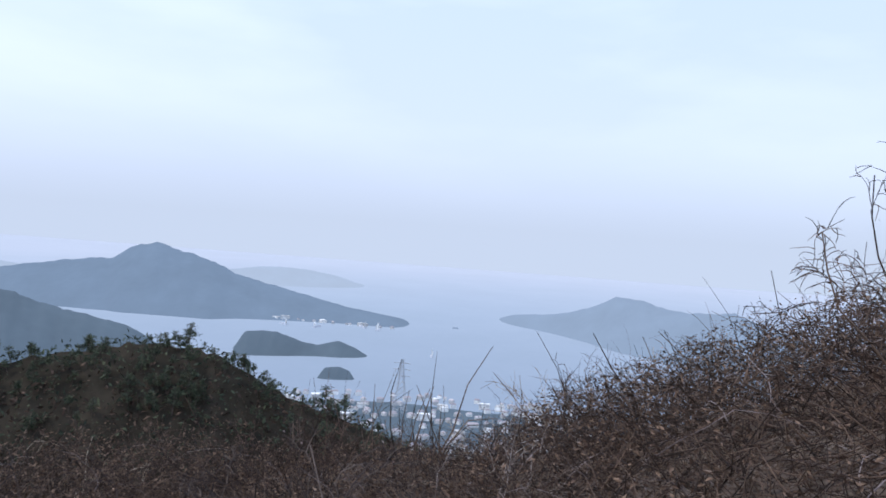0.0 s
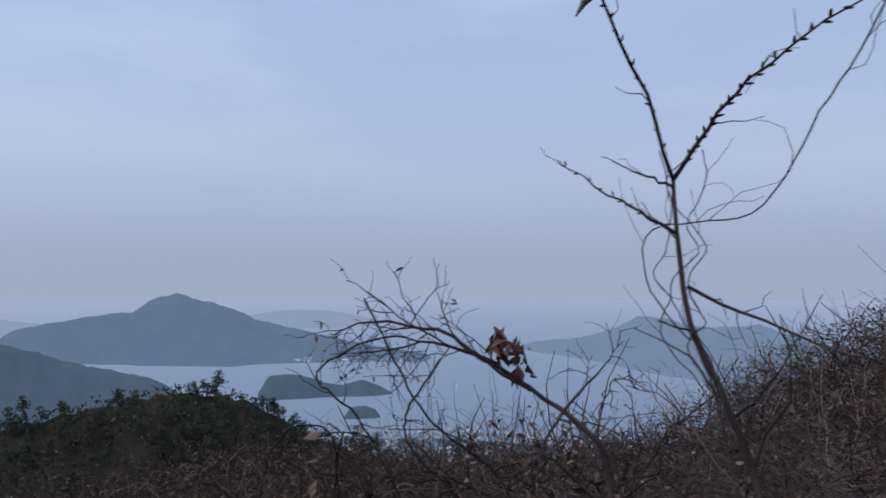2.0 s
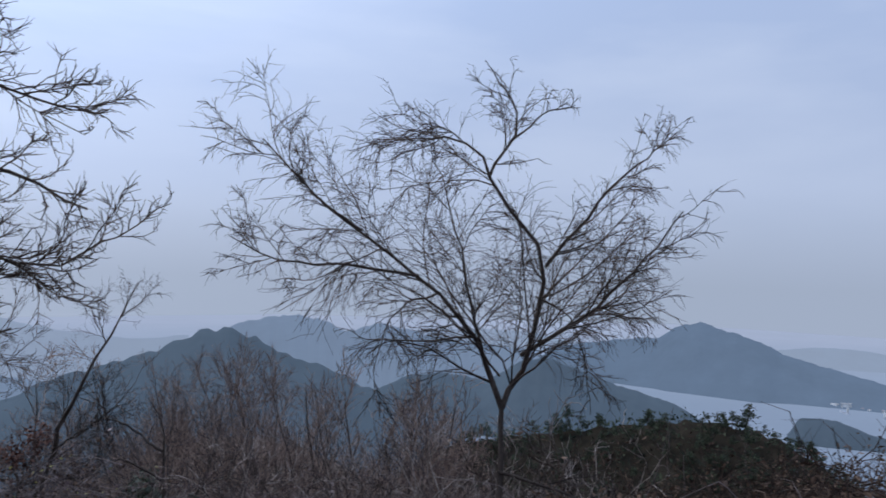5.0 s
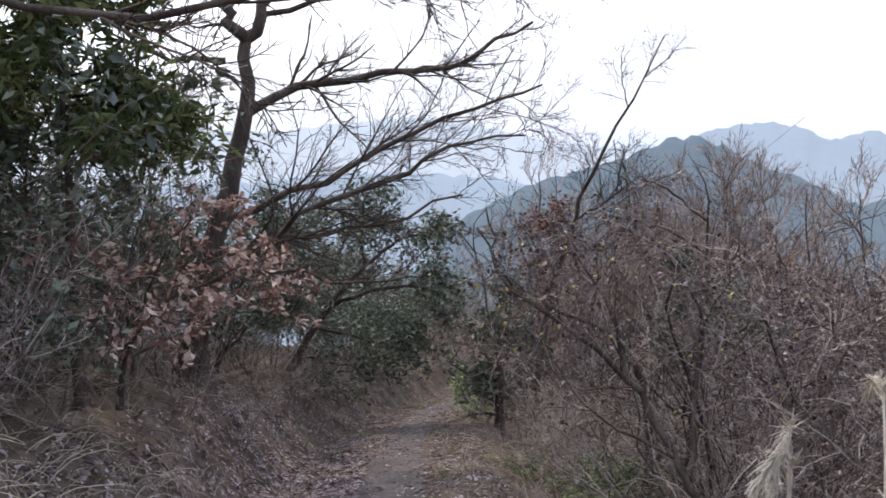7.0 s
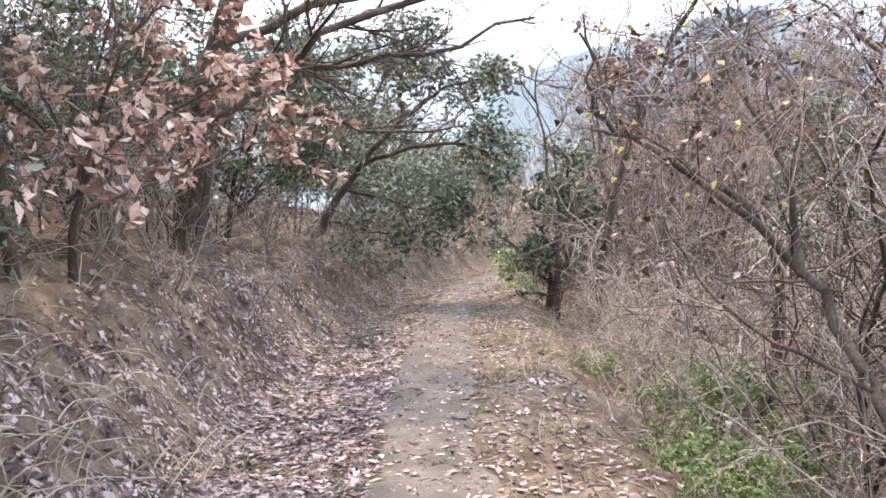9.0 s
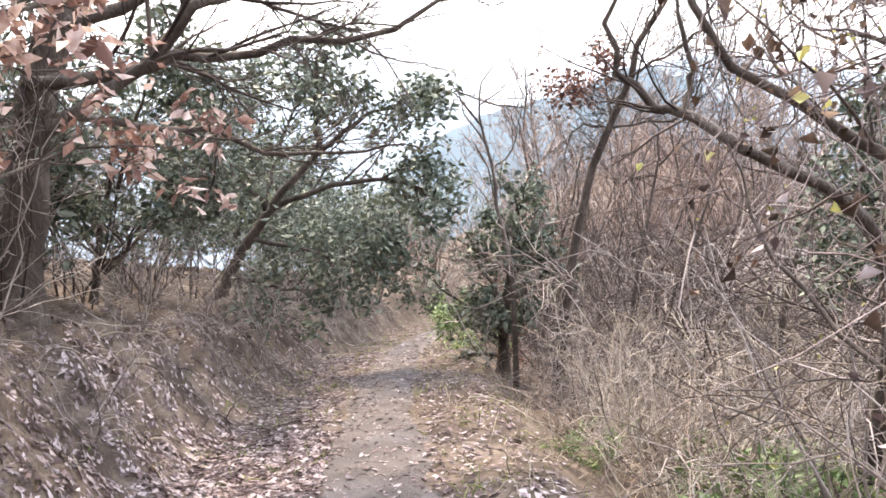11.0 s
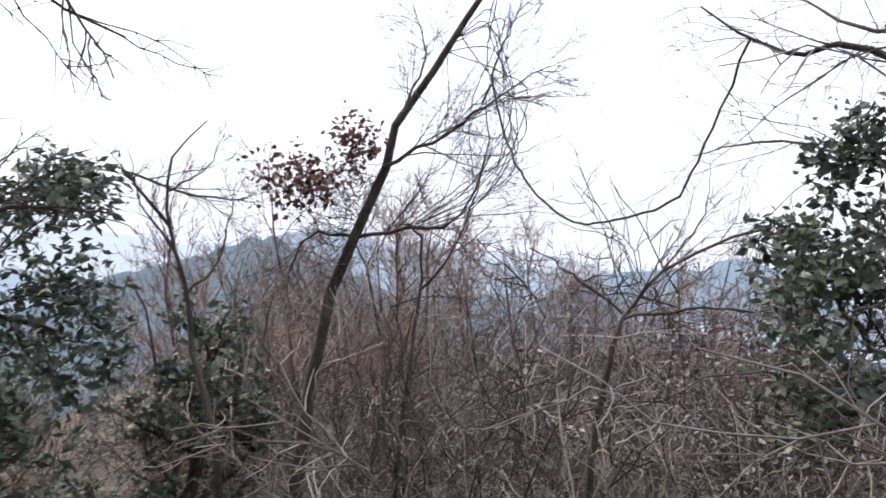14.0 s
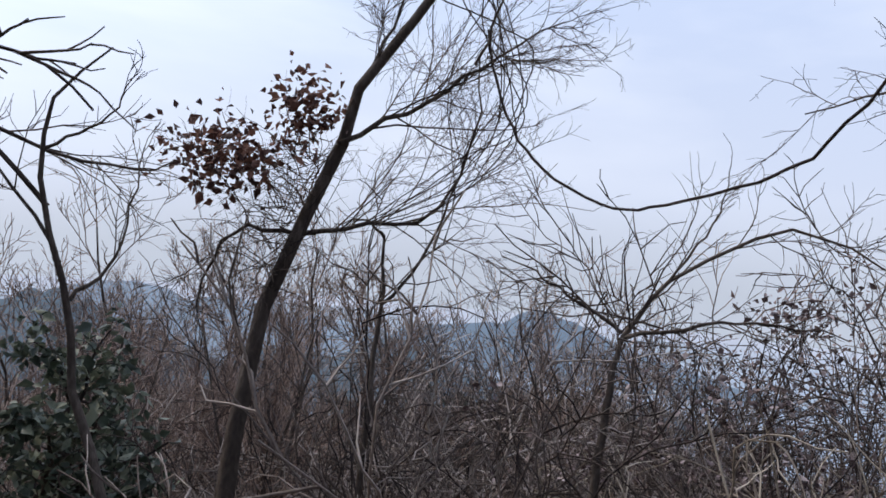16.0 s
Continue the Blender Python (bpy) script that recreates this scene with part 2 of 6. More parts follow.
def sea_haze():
    """Paints haze as glow, paling with distance until the bay meets the sky."""
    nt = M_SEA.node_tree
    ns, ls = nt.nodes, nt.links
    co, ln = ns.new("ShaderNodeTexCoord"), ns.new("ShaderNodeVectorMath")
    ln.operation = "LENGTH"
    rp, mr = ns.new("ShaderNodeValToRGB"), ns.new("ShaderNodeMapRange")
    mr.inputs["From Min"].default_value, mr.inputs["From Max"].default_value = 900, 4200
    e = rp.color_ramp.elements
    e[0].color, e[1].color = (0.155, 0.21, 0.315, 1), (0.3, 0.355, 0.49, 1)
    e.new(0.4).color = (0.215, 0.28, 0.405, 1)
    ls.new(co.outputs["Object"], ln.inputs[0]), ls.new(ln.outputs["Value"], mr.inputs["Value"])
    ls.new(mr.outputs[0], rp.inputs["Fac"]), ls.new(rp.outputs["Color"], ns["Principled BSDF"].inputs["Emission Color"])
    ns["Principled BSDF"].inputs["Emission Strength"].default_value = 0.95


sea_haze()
# town, pylon and ship materials: a faint blue glow is painted in as haze
M_WALL = mat("white plaster with haze glow", [(0.22, 0.21, 0.2), (0.4, 0.39, 0.37), (0.7, 0.69, 0.66)], 0.1, 0.9, 0.0, 2, island=0.6, glow=((0.25, 0.33, 0.48), 0.25))
M_ROOF = mat("roof tile with haze glow", [(0.16, 0.13, 0.14), (0.24, 0.2, 0.2), (0.34, 0.3, 0.3)], 0.1, 0.9, 0.0, 2, island=0.6, glow=((0.25, 0.33, 0.48), 0.25))
M_STEEL = mat("galvanised steel with haze glow", [(0.2, 0.22, 0.25), (0.26, 0.28, 0.31), (0.32, 0.34, 0.37)], 0.5, 0.7, 0.0, 3, glow=((0.25, 0.33, 0.48), 0.2))
M_HULL = mat("ship paint with haze glow", [(0.2, 0.22, 0.26), (0.3, 0.32, 0.36), (0.5, 0.5, 0.52)], 0.1, 0.8, 0.0, 2, glow=((0.25, 0.33, 0.48), 0.3))


# ---- mesh helpers ----
def mesh_from(name, verts, faces, smooth=True):
    """faces: one array of rows, all of one length."""
    verts, faces = np.asarray(verts, dtype=np.float32), np.asarray(faces, dtype=np.int32)
    me = bpy.data.meshes.new(name)
    k = faces.shape[1]
    me.vertices.add(len(verts))
    me.vertices.foreach_set("co", verts.ravel())
    me.loops.add(faces.size)
    me.loops.foreach_set("vertex_index", faces.ravel())
    me.polygons.add(len(faces))
    me.polygons.foreach_set("loop_start", np.arange(0, faces.size, k, dtype=np.int32))
    me.polygons.foreach_set("use_smooth", np.full(len(faces), smooth))
    me.update(calc_edges=True)
    return me


# joined fine growth, too fine to pick apart
MANY = {"branches": "branchwork", "twigs": "twig_tangle", "leaves": "foliage", "needles": "foliage", "stems": "stem_clump", "tendrils": "tendril_tangle", "buds": "bud_row", "blades": "blade_tuft",
        "lattice": "lattice", "clump_twigs": "twig_nest", "plume": "plume", "leaf_clump": "leaf_clump", "leaf_cluster": "leaf_cluster"}


def part(name, me, material, parent=None, label=""):
    fine = parent is not None and name in MANY
    ob = new(MANY[name] if fine else name, me)
    if material and not me.materials:
        me.materials.append(material)
    ob.parent = parent
    if fine:
        ob["kind"] = "stuff"
    return tagged(ob, label) if label else ob


def thing(name, x, y, z, label, category, group="", kind="", turn=0.0, size=1.0):
    ob = new(name)
    ob.empty_display_size = 0.1
    ob.matrix_basis = pose(x, y, z, 0, 0, turn) @ Matrix.Diagonal((size, size, size, 1))
    return tagged(ob, label, category, group, kind)


def tubes(P, R, sides=3):
    """Tapered round stems along N polylines P (N, n, 3) with radii R (N, n): verts and quads."""
    P, R = np.asarray(P, float), np.asarray(R, float)
    N, n, _ = P.shape
    T = np.gradient(P, axis=1)
    T /= np.linalg.norm(T, axis=2, keepdims=True) + 1e-9
    mean = T.mean(axis=1)
    ref = np.eye(3)[np.argmin(np.abs(mean), axis=1)][:, None, :]
    U = np.cross(T, ref)
    U /= np.linalg.norm(U, axis=2, keepdims=True) + 1e-9
    V = np.cross(T, U)
    a = np.arange(sides) * 2 * np.pi / sides
    ring = np.cos(a)[None, None, :, None] * U[:, :, None, :] + np.sin(a)[None, None, :, None] * V[:, :, None, :]
    verts = (P[:, :, None, :] + R[:, :, None, None] * ring).reshape(-1, 3)
    i, j, k = np.meshgrid(np.arange(N), np.arange(n - 1), np.arange(sides), indexing="ij")
    k2, base = (k + 1) % sides, i * n * sides
    faces = np.stack([base + j * sides + k, base + j * sides + k2, base + (j + 1) * sides + k2, base + (j + 1) * sides + k], axis=-1)
    return verts, faces.reshape(-1, 4)


def join(pieces):
    vs, fs, o = [], [], 0
    for v, f in pieces:
        vs.append(v), fs.append(f + o)
        o += len(v)
    return np.concatenate(vs), np.concatenate(fs)


def leaves(C, size, rng, long=2.2, hang=0.0, curl=0.25, vary=0.35):
    """Folded leaf blades at C (N, 3): verts and quads (two blades along a midrib)."""
    C = np.asarray(C, float)
    N = len(C)
    A = rng.normal(size=(N, 3))
    A[:, 2] = A[:, 2] * 0.7 - hang
    A /= np.linalg.norm(A, axis=1, keepdims=True)
    B = np.cross(A, rng.normal(size=(N, 3)))
    B /= np.linalg.norm(B, axis=1, keepdims=True) + 1e-9
    K = np.cross(A, B)
    s = (size * (1 + vary * rng.normal(size=N).clip(-2, 2)))[:, None]
    w = s / long
    mid = C + A * s * 0.45
    verts = np.stack([C, mid + B * w * 0.5 + K * w * curl, C + A * s, mid - B * w * 0.5 + K * w * curl, mid - K * w * 0.05], axis=1).reshape(-1, 3)
    o = np.arange(N)[:, None] * 5
    faces = np.concatenate([o + np.array([[0, 4, 1, 1]]), o + np.array([[1, 4, 2, 2]]), o + np.array([[2, 4, 3, 3]]), o + np.array([[3, 4, 0, 0]])])
    return verts, faces[:, :3]


def bend(p0, d0, length, rng, n=6, wobble=0.15, lift=0.0):
    """A wandering stem: n points from p0 along d0; lift turns it up (or, below 0, lets it droop)."""
    p, d = np.array(p0, float), np.array(d0, float)
    d = d / np.linalg.norm(d)
    out = [p.copy()]
    for _ in range(n - 1):
        d = d + rng.normal(size=3) * wobble + np.array([0, 0, lift])
        d /= np.linalg.norm(d)
        p = p + d * length / (n - 1)
        out.append(p.copy())
    return np.array(out)


def resample(pts, n):
    """A smooth curve of n points through a few (Catmull-Rom)."""
    p = np.array(pts, float)
    q = np.vstack([2 * p[0] - p[1], p, 2 * p[-1] - p[-2]])
    out = []
    for u in np.linspace(0, len(p) - 1 - 1e-6, n):
        i, f = int(u), u - int(u)
        a, b, c, d = q[i:i + 4]
        out.append(0.5 * (2 * b + (c - a) * f + (2 * a - 5 * b + 4 * c - d) * f * f + (3 * b - a - 3 * c + d) * f ** 3))
    return np.array(out)


def sprout(stems, rng, count, ratio, spread, wobble, lift, start=0.25, thin=0.55, n=6, least=0.1, rmin=0.003):
    """Side shoots on stems [(points, r0, r1)]."""
    out = []
    lengths = [np.linalg.norm(np.diff(q[0], axis=0), axis=1).sum() for q in stems]
    usual = np.mean(lengths)
    for (pts, r0, r1), L in zip(stems, lengths):
        k = max(1, int(round(count * rng.uniform(0.7, 1.3) * min(1.5, max(0.35, L / usual)))))
        for u in np.sort(rng.uniform(start, 1.0, k)):
            x = u * (len(pts) - 1)
            i = min(int(x), len(pts) - 2)
            p = pts[i] + (pts[i + 1] - pts[i]) * (x - i)
            d = pts[i + 1] - pts[i]
            d = d / (np.linalg.norm(d) + 1e-9)
            side = np.cross(d, rng.normal(size=3))
            side /= np.linalg.norm(side) + 1e-9
            a = spread * rng.uniform(0.6, 1.3)
            way = d * math.cos(a) + side * math.sin(a)
            ln = max(least, L * ratio * rng.uniform(0.6, 1.25) * (1.15 - 0.6 * u))
            r = max((r0 + (r1 - r0) * u) * thin, rmin)
            out.append((bend(p, way, ln, rng, n, wobble, lift), r, max(r * 0.35, rmin * 0.55)))
    return out


def stems_mesh(name, stems, sides):
    groups = {}
    for s in stems:
        groups.setdefault(len(s[0]), []).append(s)
    pieces = []
    for n, g in groups.items():
        P = np.array([s[0] for s in g])
        u = np.linspace(0, 1, n)[None, :]
        r0, r1 = np.array([s[1] for s in g])[:, None], np.array([s[2] for s in g])[:, None]
        pieces.append(tubes(P, r0 + (r1 - r0) * u, sides))
    return mesh_from(name, *join(pieces))


def points_on(stems, rng, count, start=0.3, off=0.01):
    out = []
    for _ in range(count):
        pts = stems[rng.integers(len(stems))][0]
        x = rng.uniform(start, 0.999) * (len(pts) - 1)
        i = int(x)
        out.append(pts[i] + (pts[i + 1] - pts[i]) * (x - i) + rng.normal(size=3) * off)
    return np.array(out)


# ---- the lie of the land ----
TY = np.array([-60, -10, 0, 3.1, 5.5, 9.5, 12.1, 14, 16.1, 22, 34, 45, 70, 130, 300, 700])
TZ = np.array([11, 2.6, 0, -1.0, -1.86, -3.5, -4.46, -5.15, -5.85, -8.0, -12.8, -17, -27, -52, -125, -262])


def trail_z(y):
    return np.interp(y, TY, TZ)


def trail_x(y):
    y = np.asarray(y, float)
    return np.where(y > 9, -0.2 + 0.0075 * np.clip(y - 9, 0, 40) ** 2, -0.1 - 0.1 * np.clip(y / 9, 0, 1))


def ss(a, b, v):
    v = np.clip((v - a) / (b - a), 0, 1)
    return v * v * (3 - 2 * v)


def wave(x, y, s, seed=0.0):
    return (np.sin(x * s + 1.7 + seed) * np.cos(y * s * 1.3 + 0.6 + seed) + 0.5 * np.sin(x * s * 2.3 - y * s * 1.9 + seed * 2) + 0.25 * np.sin(x * s * 5.1 + y * s * 4.3 + seed))


def land(x, y):
    """Height of the ground."""
    x, y = np.asarray(x, float), np.asarray(y, float)
    d = x - trail_x(y)
    z = trail_z(y)
    bank = ss(6, 11, y) * (1.05 * ss(-1.15, -2.3, d)) + 0.5 * (1 - ss(6, 11, y)) * ss(-1.2, -3, d)
    up = np.minimum(np.clip(-d - 2.2, 0, None) * 0.3, 1.3) - 0.35 * np.clip(-d - 34, 0, None)
    out = np.clip(d - 1.2, 0, None)
    part1 = 1 - ss(4, 12, y)
    down = -((0.1 + 0.07 * (1 - ss(0, 4, y))) * part1 + 0.2 * (1 - part1)) * np.clip(out, 0, 11) - 0.4 * np.clip(out - 11, 0, 40) - 0.36 * np.clip(out - 51, 0, None) - 0.25 * ss(0, 1.0, out)
    rough = 0.05 * wave(x, y, 2.1) * ss(0.5, 1.8, np.abs(d)) + 0.02 * wave(x, y, 5.0, 2.0) + (0.08 * wave(x, y, 3.4, 4.0) + 0.05 * wave(x, y, 8.0, 1.0)) * ss(-1.25, -1.8, d) * ss(8, 11, y)
    # uphill shoulder beside the first steps, and a wooded rise down the valley
    shoulder = 0.8 * np.exp(-(((x - 12) / 7) ** 2 + ((y + 7) / 5) ** 2))
    rise = 18 * np.exp(-(((x - 36) / 24) ** 2 + ((y - 72) / 24) ** 2))
    far = np.hypot(x, y)
    z = z + bank + up + down + rough + shoulder + rise + 0.02 * np.clip(far - 25, 0, 600) * 0.25 * wave(x, y, 0.03, 1.0)
    return np.maximum(z, -258 + 0 * z)


def spaced(fine0, fine1, step, low, high, grow=1.09):
    v = list(np.arange(fine0, fine1, step))
    s = step
    while v[-1] < high:
        s *= grow
        v.append(v[-1] + s)
    s = step
    while v[0] > low:
        s *= grow
        v.insert(0, v[0] - s)
    return np.array(v)


def sheet(name, xs, ys, height):
    X, Y = np.meshgrid(xs, ys, indexing="ij")
    V = np.stack([X, Y, height(X, Y)], axis=-1).reshape(-1, 3)
    i, j = np.meshgrid(np.arange(len(xs) - 1), np.arange(len(ys) - 1), indexing="ij")
    a = (i * len(ys) + j).ravel()
    return mesh_from(name, V, np.stack([a, a + len(ys), a + len(ys) + 1, a + 1], axis=1))


ground = part("ground", sheet("ground", spaced(-4, 6, 0.13, -400, 900), spaced(-3, 30, 0.16, -400, 900), land), M_SOIL)
tagged(ground, "brown wooded hillside falling to the sea", "ground", kind="structure")
lane_s = np.linspace(-6, 44, 260)
lane_u = np.linspace(-0.5, 0.5, 9)
LS, LU = np.meshgrid(lane_s, lane_u, indexing="ij")
LW = 0.85 + 0.1 * np.sin(LS * 1.3) + 0.08 * np.sin(LS * 3.1 + 1) + 0.06 * np.sin(LS * 7.7) + 0.05 * np.sin(LS * 13.1)
LX = trail_x(LS) + 0.1 + LU * LW
LV = np.stack([LX, LS, land(LX, LS) + 0.012 - 0.03 * (np.abs(LU) > 0.49)], axis=-1).reshape(-1, 3)
la = (np.arange(259)[:, None] * 9 + np.arange(8)[None, :]).ravel()
road = part("trail", mesh_from("trail", LV, np.stack([la, la + 9, la + 10, la + 1], axis=1)), M_TRAIL)
tagged(road, "trodden bare earth footpath strewn with leaves", "path", kind="structure")

SEA = -250.0
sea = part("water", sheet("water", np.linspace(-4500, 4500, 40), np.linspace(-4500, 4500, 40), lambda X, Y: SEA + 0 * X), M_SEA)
tagged(sea, "calm hazy grey-blue bay", "sea", kind="structure")

EYE0 = np.array([0.0, 3.0, 0.8])


def bearing(b, d):
    """Place at d metres in the bearing b (degrees left of straight out to sea, from the first steps)."""
    a = radians(b - 81)
    return EYE0[0] - math.sin(a) * d, EYE0[1] + math.cos(a) * d


def massif(name, label, material, dist, depth, outline, category="island", seed=1, base=SEA, rough=0.028):
    """Land of one wooded rise. outline: bearing and crest angle in degrees below the level of the eye."""
    o = np.array(sorted(outline), float)
    bs = np.linspace(o[0, 0], o[-1, 0], 90)
    crest = np.interp(bs, o[:, 0], o[:, 1])
    dists = np.interp(bs, (o[0, 0], o[-1, 0]), dist if isinstance(dist, tuple) else (dist, dist))
    ker = np.array([1, 2, 3, 2, 1]) / 9
    crest = np.convolve(np.pad(crest, 2, mode="edge"), ker, "valid")
    vs = np.linspace(-1, 1, 25)
    rng = np.random.default_rng(seed)
    ph = rng.uniform(0, 6.28, 12)
    V = []
    for i, b in enumerate(bs):
        top = EYE0[2] - math.tan(radians(crest[i])) * dists[i] - base
        for v in vs:
            d = dists[i] + v * depth * (0.35 + 0.65 * min(1, top / 120))
            wob = 1 + rough * sum(math.sin(b * (3 + 2.3 * k) + v * (2 + k) + ph[k]) / (1 + 0.5 * k) for k in range(6)) * (0.4 + abs(v))
            h = max(0.0, top) * (1 - abs(v) ** 1.4) * wob - 3
            x, y = bearing(b, d)
            V.append((x, y, base + h))
    n = len(vs)
    a = (np.arange(len(bs) - 1)[:, None] * n + np.arange(n - 1)[None, :]).ravel()
    ob = part(name, mesh_from(name, V, np.stack([a, a + n, a + n + 1, a + 1], axis=1)), material)
    return tagged(ob, label, category)


# distance haze comes from the M_FAR glows, painted paler for farther land
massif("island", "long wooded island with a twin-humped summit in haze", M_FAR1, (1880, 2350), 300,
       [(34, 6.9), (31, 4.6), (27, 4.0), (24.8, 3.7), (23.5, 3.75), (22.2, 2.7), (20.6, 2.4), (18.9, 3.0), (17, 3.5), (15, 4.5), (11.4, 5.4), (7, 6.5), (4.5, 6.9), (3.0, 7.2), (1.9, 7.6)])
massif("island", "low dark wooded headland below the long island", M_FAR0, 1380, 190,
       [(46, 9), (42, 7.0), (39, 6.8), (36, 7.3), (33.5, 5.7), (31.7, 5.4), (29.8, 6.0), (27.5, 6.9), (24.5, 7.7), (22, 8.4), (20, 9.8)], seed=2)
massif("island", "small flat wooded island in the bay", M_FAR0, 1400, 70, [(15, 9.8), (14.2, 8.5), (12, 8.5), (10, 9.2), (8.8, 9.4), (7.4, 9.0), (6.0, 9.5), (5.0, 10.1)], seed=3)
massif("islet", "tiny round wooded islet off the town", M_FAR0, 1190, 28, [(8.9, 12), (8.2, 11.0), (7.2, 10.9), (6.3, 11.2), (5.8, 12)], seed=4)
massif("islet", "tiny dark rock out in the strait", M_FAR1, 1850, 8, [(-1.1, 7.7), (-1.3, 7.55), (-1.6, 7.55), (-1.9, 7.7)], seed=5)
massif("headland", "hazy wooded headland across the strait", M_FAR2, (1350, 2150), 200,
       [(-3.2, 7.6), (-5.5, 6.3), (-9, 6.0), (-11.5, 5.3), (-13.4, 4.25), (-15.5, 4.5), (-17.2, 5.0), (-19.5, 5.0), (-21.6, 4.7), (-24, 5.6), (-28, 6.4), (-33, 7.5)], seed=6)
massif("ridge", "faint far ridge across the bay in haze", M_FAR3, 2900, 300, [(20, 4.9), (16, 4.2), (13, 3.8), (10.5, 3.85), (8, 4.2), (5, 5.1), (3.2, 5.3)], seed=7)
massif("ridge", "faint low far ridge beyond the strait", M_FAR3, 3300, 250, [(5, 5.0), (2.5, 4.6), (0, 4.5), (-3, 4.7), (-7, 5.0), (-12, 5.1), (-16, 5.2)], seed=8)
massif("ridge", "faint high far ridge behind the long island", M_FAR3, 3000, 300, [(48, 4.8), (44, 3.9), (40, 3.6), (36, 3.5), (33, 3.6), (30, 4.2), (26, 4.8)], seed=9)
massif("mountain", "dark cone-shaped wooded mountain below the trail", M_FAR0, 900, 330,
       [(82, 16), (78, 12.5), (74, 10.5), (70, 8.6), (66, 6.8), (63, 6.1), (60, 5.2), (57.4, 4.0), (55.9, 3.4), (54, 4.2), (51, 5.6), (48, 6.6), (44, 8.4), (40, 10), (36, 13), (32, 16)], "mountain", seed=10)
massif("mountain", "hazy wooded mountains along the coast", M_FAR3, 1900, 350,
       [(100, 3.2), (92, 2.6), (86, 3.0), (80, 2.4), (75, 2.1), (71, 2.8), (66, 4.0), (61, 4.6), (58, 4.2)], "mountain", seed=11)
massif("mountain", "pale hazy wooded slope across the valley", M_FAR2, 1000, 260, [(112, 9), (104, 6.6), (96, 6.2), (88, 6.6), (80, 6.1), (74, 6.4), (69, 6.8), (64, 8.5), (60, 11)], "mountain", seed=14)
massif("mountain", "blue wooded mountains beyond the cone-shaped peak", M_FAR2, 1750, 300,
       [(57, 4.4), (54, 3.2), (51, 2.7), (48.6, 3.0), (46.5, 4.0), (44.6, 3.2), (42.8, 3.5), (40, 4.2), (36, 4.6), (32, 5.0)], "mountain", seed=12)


spur = massif("spur", "dark pine-wooded spur of the hill above the bay", M_SPUR, (300, 350), 130,
              [(44, 17), (41, 12.5), (37, 11.4), (33, 10.8), (30.4, 10.5), (26, 9.7), (22, 9.1), (20.2, 9.1), (17, 9.5), (15.3, 10.0), (12.5, 11.7), (9.3, 13.3), (5, 14.7), (1, 16.2), (-4, 18.5)], "hill", seed=13, base=-150.0, rough=0.015)


# ---- plants ----
def rel(pts, base):
    return np.array(pts, float) - np.array(base, float)


def tree(name, label, base, trunk, r, limbs=(), sprouts=(), leaf=None, sides=7, twig_mat=None, bark=None, seed=1, category="tree", on_trunk=False, group="", tip=0.4):
    """trunk: points from the root up; limbs: (points, thickness); sprouts: settings of sprout(), one a level;
    leaf: (material, count, size, long, hang, off). All places in metres in the world."""
    rng = np.random.default_rng(seed)
    root = thing(name, *base, label, category, group)
    bark, twig_mat = bark or M_BARK, twig_mat or M_TWIG
    tp = resample(rel(trunk, base), 14)
    tp[1:-1] += rng.normal(size=(12, 3)) * r * 0.2
    u = np.linspace(0, 1, 14)
    rad = r * (1 - (1 - tip) * u) * (1 + 0.5 * np.exp(-u * 14))
    part("trunk", mesh_from("trunk", *tubes(tp[None], rad[None], sides)), bark, root)
    mains = []
    for pts, lr in limbs:
        lp = resample(rel(pts, base), 12)
        lp[1:-1] += rng.normal(size=(10, 3)) * lr * 0.7
        part("limb", mesh_from("limb", *tubes(lp[None], np.linspace(lr, lr * 0.25, 12)[None], 6)), bark, root)
        mains.append((lp, lr, lr * 0.25))
    level = mains + ([(tp, r, r * 0.4)] if on_trunk or not mains else [])
    every = []
    for k, s in enumerate(sprouts):
        level = sprout(level, rng, **s)
        every.append(level)
    if every:
        big = [s for l in every[:-1] for s in l]
        me = stems_mesh("twigs", big, 4) if big else None
        if me:
            part("branches", me, twig_mat, root)
        part("twigs", stems_mesh("twigs", every[-1], 3), twig_mat, root)
    if leaf:
        m, count, size, long, hang, off = leaf
        C = points_on(every[-1] if every else level, rng, count, 0.2, off)
        part("leaves", mesh_from("leaves", *leaves(C, size, rng, long, hang)), m, root)
    return root


def S(count, ratio, spread=0.7, wobble=0.16, lift=0.03, start=0.2, thin=0.5, n=6, rmin=0.003):
    return dict(rmin=rmin, count=count, ratio=ratio, spread=spread, wobble=wobble, lift=lift, start=start, thin=thin, n=n)


def on_land(x, y, dz=-0.05):
    return (x, y, float(land(x, y)) + dz)


